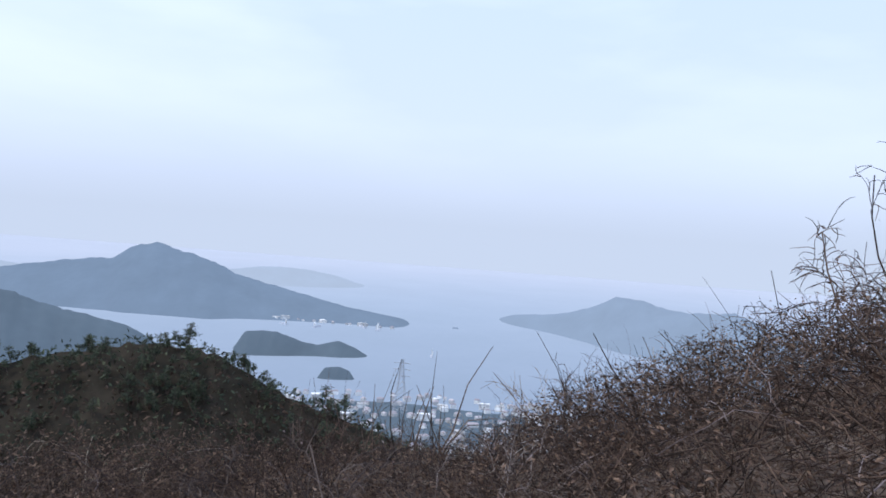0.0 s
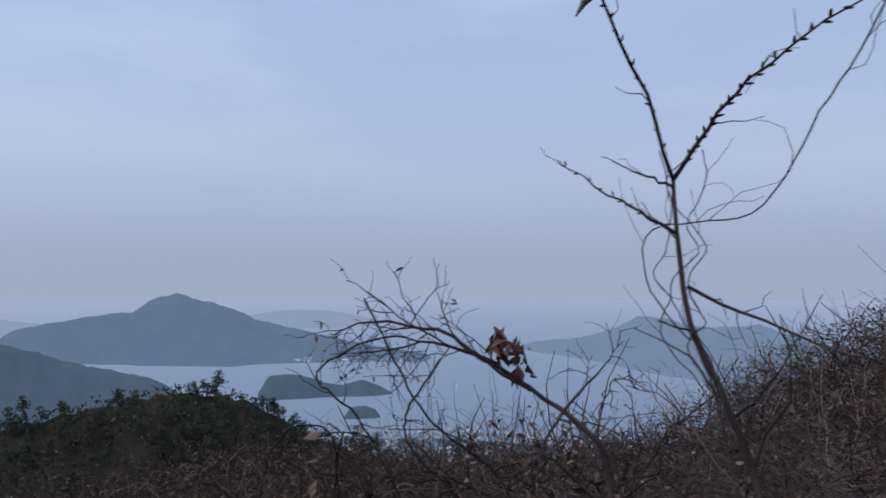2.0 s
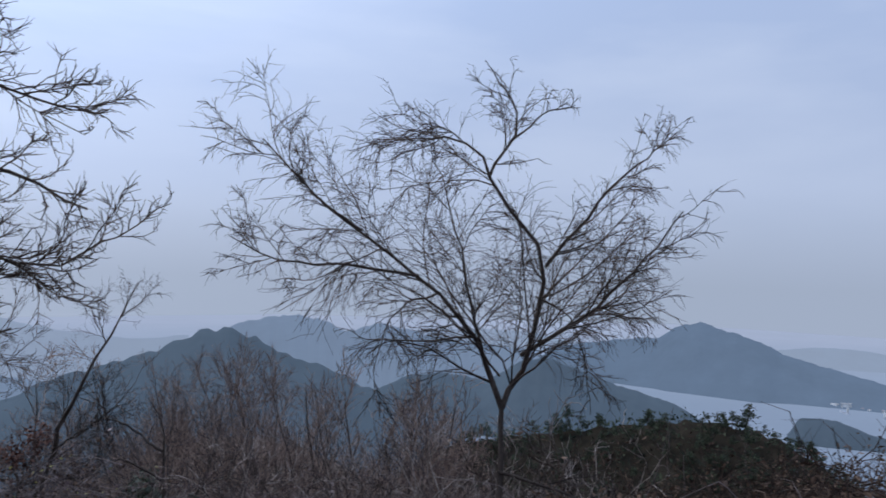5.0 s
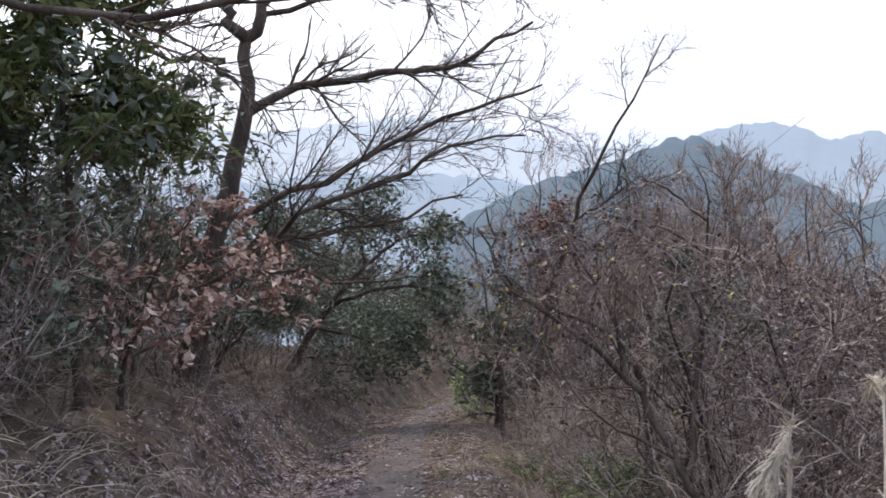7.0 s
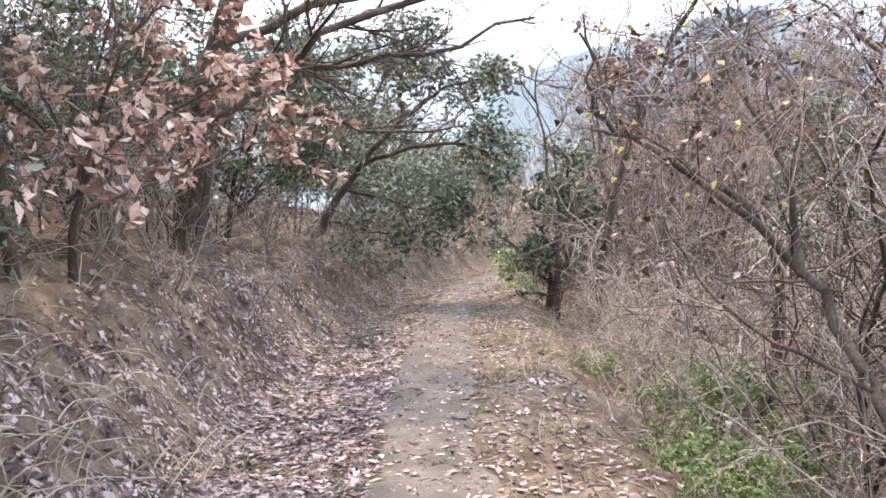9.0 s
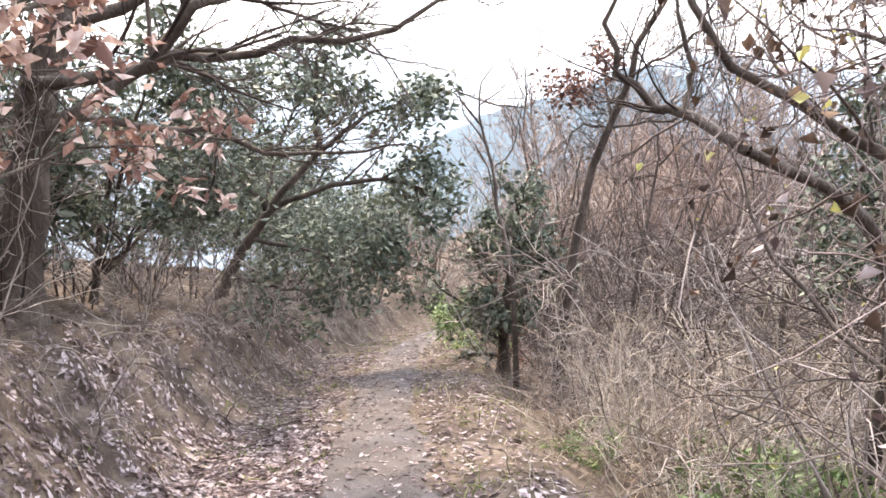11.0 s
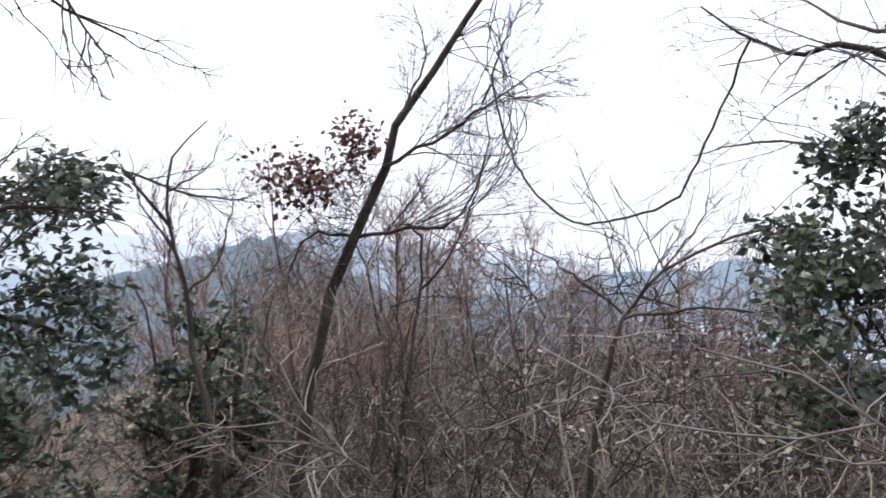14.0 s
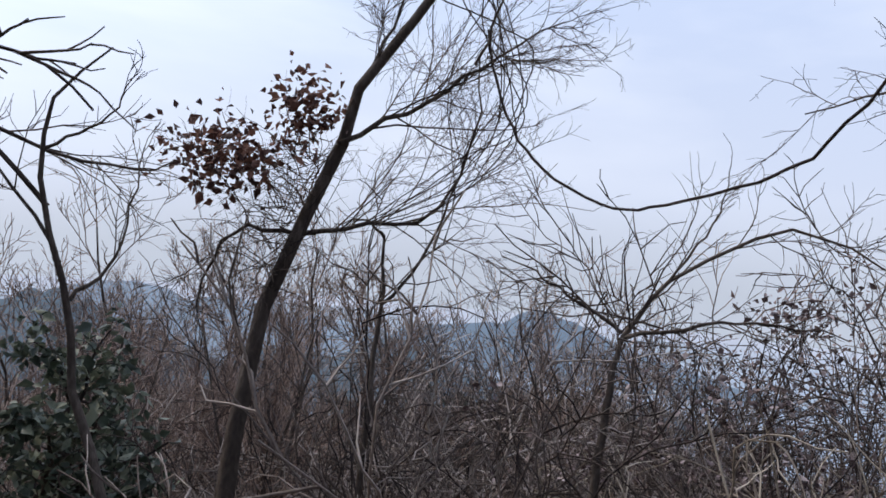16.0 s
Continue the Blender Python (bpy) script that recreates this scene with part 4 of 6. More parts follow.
# bough arching out of the thicket
bt = on_land(2.5, 11.9)
tree("thicket_tree", "crooked bare bough with few yellow leaves", bt, [bt, (2.45, 11.95, -4.3), (2.35, 12.08, -4.05), (2.29, 12.28, -3.83)], 0.05,
     [([(2.29, 12.28, -3.83), (2.07, 12.66, -3.41), (1.63, 13.05, -3.0), (1.21, 13.29, -2.69), (0.95, 13.5, -2.22)], 0.034),
      ([(2.07, 12.66, -3.41), (2.0, 12.9, -2.9), (1.8, 13.3, -2.4), (1.7, 13.7, -2.0)], 0.022),
      ([(2.35, 12.08, -4.05), (2.6, 12.5, -3.4), (2.7, 13.0, -2.8), (2.6, 13.5, -2.4)], 0.026),
      ([(2.3, 12.2, -3.9), (2.0, 12.9, -3.9), (1.7, 13.5, -3.6), (1.6, 13.9, -3.1)], 0.018)],
     [S(10, 0.4, 0.8, 0.2, 0.0, 0.15, 0.35, 6, 0.003), S(6, 0.45, 0.8, 0.22, -0.03, 0.15, 0.5, 6, 0.0025), S(2, 0.5, 0.8, 0.25, -0.05, 0.2, 0.6, 5, 0.002)], (M_YELLOW, 110, 0.02, 1.6, 0.5, 0.02), seed=35)

# black crooked bough beside the trail further on
bb = on_land(3.0, 14.3)
tree("bare_tree", "dark crooked bare tree in the thicket edge", bb, [bb, (2.95, 14.25, -4.5), (2.55, 14.08, -3.6), (1.82, 14.06, -3.19)], 0.06,
     [([(1.82, 14.06, -3.19), (1.68, 14.21, -3.06), (1.53, 14.33, -3.03), (1.38, 14.4, -2.9), (1.3, 14.42, -2.72), (1.27, 14.42, -2.5), (1.2, 14.4, -2.2)], 0.03),
      ([(1.6, 14.25, -3.02), (1.62, 14.28, -2.85), (1.55, 14.3, -2.6), (1.5, 14.4, -2.3)], 0.018)],
     [S(8, 0.4, 0.8, 0.2, 0.0, 0.2, 0.3, 6, 0.0025), S(5, 0.45, 0.8, 0.22, -0.04, 0.15, 0.5, 6, 0.002), S(2, 0.5, 0.8, 0.25, -0.06, 0.2, 0.6, 5, 0.0015)], None, seed=36)

# leaning tree with a clump of brown leaves
bl = on_land(3.2, 20.0)
lean = tree("leaning_tree", "leaning bare tree hung with vines and brown leaves", bl, [bl, (3.24, 20.05, -6.6), (3.29, 20.07, -5.8), (3.49, 20.18, -4.89), (3.69, 20.07, -4.02), (3.84, 19.86, -3.37), (3.86, 19.72, -2.94), (4.01, 19.31, -2.37), (4.08, 18.95, -1.9), (4.2, 18.4, -1.35), (4.31, 18.0, -0.89), (4.5, 17.85, -0.3)], 0.075,
     [([(3.83, 19.86, -3.35), (4.17, 19.41, -3.03), (4.35, 19.05, -2.72), (4.55, 18.57, -2.44)], 0.022),
      ([(3.71, 20.06, -4.0), (4.02, 19.75, -3.9), (4.32, 19.4, -3.78), (4.42, 19.14, -3.21), (4.32, 19.08, -2.69)], 0.02),
      ([(3.86, 19.72, -2.94), (3.95, 19.5, -2.4), (3.7, 19.4, -1.9)], 0.014), ([(4.2, 18.4, -1.35), (4.0, 18.2, -0.9), (3.95, 18.1, -0.5)], 0.012), ([(4.31, 18.0, -0.89), (4.6, 17.9, -0.6), (4.8, 17.8, -0.35)], 0.01), ([(4.25, 18.2, -1.1), (4.4, 18.1, -0.7), (4.4, 18.0, -0.3)], 0.01), ([(4.3, 19.1, -2.75), (4.3, 18.9, -2.3), (4.4, 18.8, -1.9)], 0.012),
      ([(3.7, 20.05, -4.0), (3.4, 20.3, -4.0), (3.3, 20.5, -4.3), (3.35, 20.6, -4.6)], 0.018)],
     [S(14, 0.55, 0.7, 0.16, 0.02, 0.1, 0.4, 7, 0.0035), S(7, 0.5, 0.7, 0.18, 0.0, 0.15, 0.5, 6, 0.0022), S(3, 0.5, 0.7, 0.2, 0.0, 0.2, 0.6, 5, 0.0018)], None, seed=41, tip=0.1)
rgl = np.random.default_rng(77)
CL = np.concatenate([rgl.normal(size=(560, 3)) * (0.18, 0.18, 0.125) + (3.27, 20.33, -3.52), rgl.normal(size=(300, 3)) * (0.11, 0.13, 0.14) + (3.6, 19.98, -3.17)])
part("leaf_clump", mesh_from("leaf_clump", *leaves(CL - np.array(bl), 0.062, rgl, 1.6, 0.4)), M_RUST, lean, "withered reddish-brown leaves")
LA, LB = np.array((3.5, 20.1, -4.35)), np.array((3.76, 19.95, -3.4))
nest = []
for _ in range(105):
    nest.append((bend(LA + (LB - LA) * rgl.uniform() + rgl.normal(size=3) * 0.05 - bl, rgl.normal(size=3) * (0.8, 0.7, 0.55) + (-0.35, 0.2, 0.25), rgl.uniform(0.35, 0.9), rgl, 8, 0.3, -0.02), 0.0045, 0.0015))
part("clump_twigs", stems_mesh("clump_twigs", nest + sprout(nest, rgl, 3, 0.4, 0.8, 0.3, -0.02, 0.1, 0.6, 5, rmin=0.0014), 3), M_TWIG, lean)

for k in range(9):
    u = rgl.uniform(0, 1)
    q = [(4.0 + 0.15 * u, 19.3 - 0.5 * u, -2.35 + 0.5 * u), (4.35 + rgl.normal() * 0.06, 19.05 + rgl.normal() * 0.12, -2.3 + rgl.normal() * 0.15), (4.48 + rgl.normal() * 0.06, 18.95 + rgl.normal() * 0.18, -2.95 + rgl.normal() * 0.15), (4.4 + rgl.normal() * 0.05, 19.2 + rgl.normal() * 0.15, -3.5 + rgl.normal() * 0.15), (4.05, 19.7 + rgl.normal() * 0.05, -3.88)]
    vine("vine", "thin dark vine looping beside the leaning tree", q, 0.0055, q[0], 150 + k, 6, M_DARKTWIG)

btw = on_land(3.95, 19.5)
tree("bare_tree", "thin crooked bare stem beside the leaning tree", btw, [btw, (3.98, 19.52, -6.5), (4.02, 19.55, -5.74), (4.18, 19.67, -4.84), (4.22, 19.68, -4.44), (4.21, 19.7, -3.96)], 0.035,
     [([(4.22, 19.68, -4.44), (4.38, 19.5, -4.14), (4.47, 19.33, -3.59), (4.51, 19.16, -3.11)], 0.016), ([(4.21, 19.7, -3.96), (4.1, 19.8, -3.85), (3.9, 19.9, -3.9)], 0.014)],
     [S(7, 0.5, 0.7, 0.16, 0.03, 0.15, 0.5), S(5, 0.45, 0.7, 0.18, 0.02, 0.15, 0.5, 5)], None, seed=42, tip=0.3)
bls = on_land(2.5, 19.7)
tree("bare_tree", "thin bare stem bent at the tip", bls, [bls, (2.45, 19.8, -6.2), (2.39, 19.89, -5.55), (2.28, 20.11, -5.01), (2.25, 20.19, -4.56), (2.13, 20.27, -4.11), (2.06, 20.27, -3.66), (2.09, 20.21, -3.35), (2.28, 20.06, -3.11)], 0.035,
     [([(2.25, 20.19, -4.5), (2.5, 20.2, -4.2), (2.6, 20.2, -3.6)], 0.014), ([(2.15, 20.25, -4.2), (1.9, 20.4, -3.8), (1.8, 20.5, -3.3)], 0.012), ([(2.13, 20.3, -4.0), (1.84, 20.57, -3.57), (2.26, 20.41, -3.71), (2.61, 20.22, -3.72), (2.76, 20.12, -3.65)], 0.016), ([(2.06, 20.27, -3.7), (2.3, 20.1, -3.5), (2.4, 20.0, -3.2)], 0.01)],
     [S(8, 0.5, 0.7, 0.16, 0.03, 0.15, 0.5), S(5, 0.45, 0.7, 0.18, 0.02, 0.15, 0.5, 5)], None, seed=43, tip=0.15)
bar = on_land(5.4, 18.5)
tree("bare_tree", "low bare tree with long arching branches", bar, [bar, (5.45, 18.5, -5.66), (5.6, 18.5, -4.9), (5.68, 18.48, -4.56)], 0.045,
     [([(5.68, 18.48, -4.56), (5.73, 18.38, -4.38), (5.84, 18.1, -4.0), (6.0, 17.48, -3.66), (6.09, 17.05, -3.75), (6.1, 16.6, -4.0)], 0.022), ([(5.68, 18.48, -4.56), (5.87, 17.99, -4.42), (6.0, 17.55, -4.33), (6.1, 17.0, -4.4)], 0.02),
      ([(5.68, 18.49, -4.52), (5.57, 18.74, -4.33), (5.4, 19.07, -4.14), (5.3, 19.4, -4.0)], 0.018), ([(5.8, 18.2, -4.1), (5.9, 17.9, -3.6), (5.8, 17.8, -3.2)], 0.012)],
     [S(12, 0.4, 0.75, 0.16, 0.0, 0.1, 0.45), S(6, 0.45, 0.7, 0.18, 0.0, 0.15, 0.5, 5)], None, seed=44)
vine("vine", "long thick vine slung in a deep loop between trees",
     [(4.34, 19.04, -2.5), (4.36, 19.02, -2.7), (4.46, 18.87, -3.13), (4.46, 18.6, -3.44), (4.41, 18.11, -3.68), (4.35, 17.74, -3.68), (4.2, 17.18, -3.56), (4.04, 16.87, -3.44), (3.72, 16.51, -3.14), (3.5, 16.2, -2.7)], 0.011, (4.35, 17.74, -3.68), 61)

# evergreen with climbing vines beside the last steps
bg = on_land(4.3, 15.6)
ever = tree("evergreen_shrub", "broad-leaved evergreen shrub with dry vines", bg, [bg, (4.3, 15.6, -4.8), (4.25, 15.6, -3.6), (4.2, 15.5, -3.1), (4.25, 15.4, -2.6)], 0.036,
     [([(4.3, 15.6, -4.4), (4.1, 15.9, -4.0), (4.0, 16.15, -3.75)], 0.025), ([(4.25, 15.6, -4.0), (4.4, 15.9, -3.7), (4.4, 16.2, -3.7)], 0.02),
      ([(4.3, 15.6, -4.6), (4.0, 15.9, -4.5), (3.9, 16.1, -4.5)], 0.02), ([(4.25, 15.6, -3.6), (4.1, 15.7, -3.3), (4.0, 15.9, -3.2)], 0.018), ([(4.25, 15.6, -4.2), (4.3, 15.1, -3.9), (4.3, 14.9, -3.6)], 0.02)],
     [S(9, 0.6, 0.9, 0.18, 0.0, 0.15, 0.5), S(5, 0.5, 0.9, 0.18, -0.01, 0.15, 0.5, 5)], (M_EVER, 3800, 0.06, 1.7, 0.3, 0.06), seed=45, category="shrub", tip=0.1)
bw = on_land(4.0, 15.3)
tree("bare_tree", "bare tree tangled with hanging dry vines", bw, [bw, (4.0, 15.3, -4.2), (4.05, 15.3, -3.0), (4.0, 15.3, -2.2), (3.8, 15.4, -1.8)], 0.03,
     [([(4.05, 15.3, -3.0), (3.7, 15.8, -2.75), (3.6, 16.1, -2.74), (3.5, 16.5, -2.5)], 0.022), ([(4.05, 15.3, -3.4), (4.0, 15.9, -3.2), (4.1, 16.5, -3.15), (4.3, 17.0, -3.2)], 0.014), ([(4.05, 15.3, -2.6), (3.6, 15.6, -2.2), (3.3, 15.9, -2.1)], 0.02),
      ([(4.05, 15.3, -2.8), (4.3, 16.0, -2.5), (4.4, 16.6, -2.2)], 0.018)],
     [S(9, 0.5, 0.8, 0.2, -0.02, 0.1, 0.3, 7, 0.0025), S(5, 0.5, 0.8, 0.24, -0.06, 0.15, 0.5, 6, 0.0018), S(2, 0.6, 0.8, 0.25, -0.1, 0.15, 0.6, 5, 0.0014)], None, seed=46, tip=0.1)


# ---- thickets: bare shrubs ----
def shrub_proto(seed, H, stems, spread, levels, leaf=None, label="", name="bare_shrub", twig_mat=None, group="", lift=0.05):
    rng = np.random.default_rng(seed)
    root = thing(name, 0, 0, -300, label, "shrub", group)
    main = []
    for k in range(stems):
        a = rng.uniform(0, 6.283)
        d = (math.cos(a) * spread, math.sin(a) * spread, 1)
        main.append((bend((math.cos(a) * 0.08, math.sin(a) * 0.08, -0.1), d, H * rng.uniform(0.7, 1.1), rng, 9, 0.19, lift * 0.6), 0.0075 * H ** 0.5, 0.0035))
    tw = twig_mat or M_TWIG
    part("stems", stems_mesh("stems", main, 5), tw, root)
    lev, every = main, []
    for s in levels:
        lev = sprout(lev, rng, **s)
        every.append(lev)
    part("twigs", stems_mesh("twigs", [s for l in every for s in l], 3), tw, root)
    if leaf:
        m, count, size, long, hang, off = leaf
        part("leaves", mesh_from("leaves", *leaves(points_on(every[-1], rng, count, 0.2, off), size, rng, long, hang)), m, root)
    return root


def place(proto, x, y, size, turn, tilt=(0, 0), dz=0.0):
    z = float(land(x, y)) - 0.05 + dz
    return copy_thing(proto, pose(x, y, z, tilt[0], tilt[1], turn) @ Matrix.Diagonal((size, size, size, 1)))


def retire(proto):
    for o in list(proto.children_recursive) + [proto]:
        bpy.data.objects.remove(o)


L3 = [S(8, 0.42, 0.85, 0.25, 0.03, 0.2, 0.6, 6, 0.008), S(6, 0.45, 0.85, 0.28, 0.01, 0.12, 0.6, 4, 0.006)]
LV = [S(6, 0.42, 0.7, 0.16, 0.03, 0.2, 0.5, 5), S(4, 0.45, 0.7, 0.2, 0.02, 0.15, 0.5, 4)]
TANGLE = [S(6, 0.5, 0.9, 0.3, -0.02, 0.1, 0.5, 6, 0.0045), S(4, 0.55, 0.9, 0.3, -0.05, 0.1, 0.55, 5, 0.0035), S(1, 0.7, 0.9, 0.3, -0.08, 0.1, 0.6, 4, 0.003)]
TALL = [shrub_proto(100 + k, 4.0, 5, 0.25, L3, None, "tall bare grey-brown shrub with upright twigs", twig_mat=M_VINE if k % 2 else M_TWIG, group="bare thicket") for k in range(4)]
TANG = [shrub_proto(120 + k, 2.4, 6, 0.55, TANGLE, (M_LITTER, 90, 0.05, 1.8, 0.6, 0.02) if k % 2 else None, "tangled bare shrub overgrown with dry vines", "tangled_shrub", M_VINE, "tangled thicket") for k in range(4)]
TANGD = [shrub_proto(130 + k, 1.3, 6, 0.6, TANGLE, (M_LITTER, 40, 0.03, 2.2, 0.8, 0.01), "dark leafless tangled shrub on the slope", "tangled_shrub", M_TWIG, "tangled thicket") for k in range(2)]
PALE = [shrub_proto(140 + k, 1.6, 6, 0.7, TANGLE[:2], None, "pale leafless arching bramble", "bramble", M_PALE, "pale brambles") for k in range(2)]
LEAFY = [shrub_proto(150 + k, 3.2, 5, 0.4, LV, (M_EVER, 1800, 0.09, 2.2, 0.3, 0.07), "grey-green evergreen undergrowth on the bank", "undergrowth_shrub", None, "bank undergrowth") for k in range(3)]
GREEN = [shrub_proto(160 + k, 1.0, 9, 0.8, LV, (M_LIME, 1700, 0.08, 3.0, 0.3, 0.04), "low bright green leafy bush", "green_bush", None, "green bushes") for k in range(2)]

rs = np.random.default_rng(500)
# right of the trail, along the thicket
for k in range(56):
    y = rs.uniform(12.5, 33)
    x = float(trail_x(y)) + rs.uniform(3.2, 15)
    if abs(x - 6) < 1.0 and y < 13:
        continue
    top = -2.0 - 0.25 * (y - 14) - 0.05 * (x - 5) + rs.uniform(-1.2, 0.2)
    h = top - float(land(x, y))
    if h > 1.2:
        place(TALL[k % 4], x, y, h / 4.0, rs.uniform(0, 360))
# dense dome of tangle beside the trail
for x, y, s in ((3.0, 13.1, 1.45), (3.4, 13.4, 1.7), (2.8, 13.5, 1.15), (3.9, 13.2, 1.8), (4.3, 13.1, 1.5), (3.5, 12.5, 1.4), (2.8, 12.4, 0.95), (4.6, 12.3, 1.2), (3.6, 14.2, 0.9),
                (2.5, 15.3, 0.65), (2.7, 16.0, 0.65), (2.5, 16.9, 0.65), (3.5, 15.2, 0.75), (2.7, 18.0, 0.75), (3.1, 19.2, 0.8), (3.7, 16.8, 0.75), (2.9, 11.6, 0.9), (3.8, 11.2, 0.9), (4.7, 14.6, 0.85), (3.6, 18.4, 0.8),
                (4.8, 16.4, 0.75), (5.4, 13.5, 1.0), (3.0, 10.3, 0.65), (4.2, 9.8, 0.65), (5.2, 9.0, 0.6), (6.2, 12.6, 1.0), (2.6, 19.6, 0.8), (7.0, 14.2, 1.0), (6.5, 16.0, 0.8), (8.2, 12.4, 1.1), (8.5, 15.2, 1.0), (5.6, 15.2, 0.8),
                (7.4, 17.6, 0.9), (9.6, 13.6, 1.2), (6.8, 10.2, 0.8), (8.2, 9.6, 0.8)):
    place(TANG[int(x * 7 + y * 3) % 4], x, y, s * (0.88 if s > 1.3 else 1.0), rs.uniform(0, 360))
for x, y, h in ((3.3, 12.8, 3.6), (3.4, 19.6, 3.0), (3.6, 21.8, 3.0), (3.4, 23.6, 2.8), (4.6, 21.0, 3.0), (6.4, 20.4, 3.6), (7.6, 19.4, 3.4), (8.6, 21.6, 3.8), (6.8, 22.6, 3.6)):
    place(TALL[int(y * 10) % 4], x, y, h / 4.0, rs.uniform(0, 360))


def wood_proto(seed, H):
    """Slender bare tree of the hillside wood."""
    rng = np.random.default_rng(seed)
    root = thing("bare_tree", 0, 0, -300, "slender bare brown tree of the hillside wood", "tree", "hillside wood")
    tp = bend((0, 0, -0.3), (rng.normal() * 0.12, rng.normal() * 0.12, 1), H, rng, 12, 0.1, 0.06)
    part("trunk", mesh_from("trunk", *tubes(tp[None], np.linspace(0.075, 0.012, 12)[None], 5)), M_BARK, root)
    limbs = sprout([(tp, 0.06, 0.012)], rng, 13, 0.36, 0.65, 0.15, 0.1, 0.3, 0.55, 7, rmin=0.011)
    boughs = sprout(limbs, rng, 6, 0.48, 0.7, 0.18, 0.07, 0.15, 0.6, 5, rmin=0.008)
    twigs = sprout(boughs, rng, 4, 0.55, 0.7, 0.2, 0.04, 0.1, 0.7, 4, rmin=0.006)
    part("branches", stems_mesh("branches", limbs + boughs, 3), M_WOOD, root)
    part("twigs", stems_mesh("twigs", twigs, 3), M_WOOD, root)
    return root


WOOD = [wood_proto(200 + k, 7.0) for k in range(4)]
rw = np.random.default_rng(610)
n_w = 0
while n_w < 84:
    d, az = 10 + 34 * rw.uniform() ** 0.9, radians(rw.uniform(6, 74))
    x, y = math.sin(az) * d, 15 + math.cos(az) * d
    if x - float(trail_x(y)) < 2.6 or y < 0.85 * x + 9:
        continue
    n_w += 1
    h = -4.0 + d * (rw.uniform(-0.1, 0.03) - 0.06 * ss(0.9, 1.25, az) - 0.05 * ss(22, 34, d)) - float(land(x, y))
    if h > 2:
        place(WOOD[n_w % 4], x, y, min(h, 11) / 6.7, rw.uniform(0, 360))
for k in range(26):
    d, az = rw.uniform(7, 22), radians(rw.uniform(58, 86))
    x, y = math.sin(az) * d, 15.6 + math.cos(az) * d
    h = -4.0 - d * rw.uniform(0.12, 0.22) - float(land(x, y))
    if h > 0.8:
        place(WOOD[k % 4] if h > 4 else TALL[k % 4], x, y, h / (6.7 if h > 4 else 4.0), rw.uniform(0, 360))
for p in WOOD:
    retire(p)
for k in range(22):
    y = rs.uniform(13.5, 30)
    x = float(trail_x(y)) + rs.uniform(2.3, 8.5)
    place(TANG[k % 4], x, y, rs.uniform(0.55, 0.75) if y < 18.5 else rs.uniform(0.8, 1.2), rs.uniform(0, 360))
for x, y, s in ((-2.6, 11.3, 0.6), (-2.9, 12.2, 0.8), (-2.7, 13.0, 0.6), (-2.8, 14.9, 0.7), (-2.6, 15.8, 0.7), (-3.4, 13.6, 0.9), (-3.6, 15.2, 1.0), (-3.2, 16.6, 0.9), (-2.9, 18.2, 0.9), (-2.6, 21.2, 0.9), (-3.4, 19.8, 1.0)):
    place(TANG[int(y * 10) % 4], x, y, s, rs.uniform(0, 360))
for x, y, s in ((2.1, 15.0, 0.8), (2.5, 15.6, 0.9), (3.0, 15.2, 0.8), (2.2, 16.4, 0.8), (3.1, 16.9, 0.9), (3.8, 17.4, 0.9), (4.6, 17.6, 0.8), (5.0, 16.8, 0.8), (2.0, 13.4, 0.7), (3.4, 17.9, 0.8), (2.6, 17.2, 0.8)):
    place(PALE[int(x * 10) % 2], x, y, s, rs.uniform(0, 360))
for x, y, s in ((1.95, 12.9, 0.7), (1.6, 12.4, 0.5), (2.75, 14.0, 0.9), (2.2, 13.6, 0.55), (3.1, 14.6, 0.8), (3.2, 24.5, 1.3), (2.0, 16.2, 0.45), (4.2, 9.3, 0.7), (2.9, 15.4, 0.7)):
    place(GREEN[int(x * 10) % 2], x, y, s, rs.uniform(0, 360))
for x, y, s in ((3.2, 16.0, 1.3), (3.9, 16.4, 1.5), (4.5, 17.2, 1.5), (4.9, 15.9, 1.4), (3.5, 18.6, 1.2), (5.6, 17.9, 1.5)):
    place(PALE[int(x * 10) % 2], x, y, s, rs.uniform(0, 360))
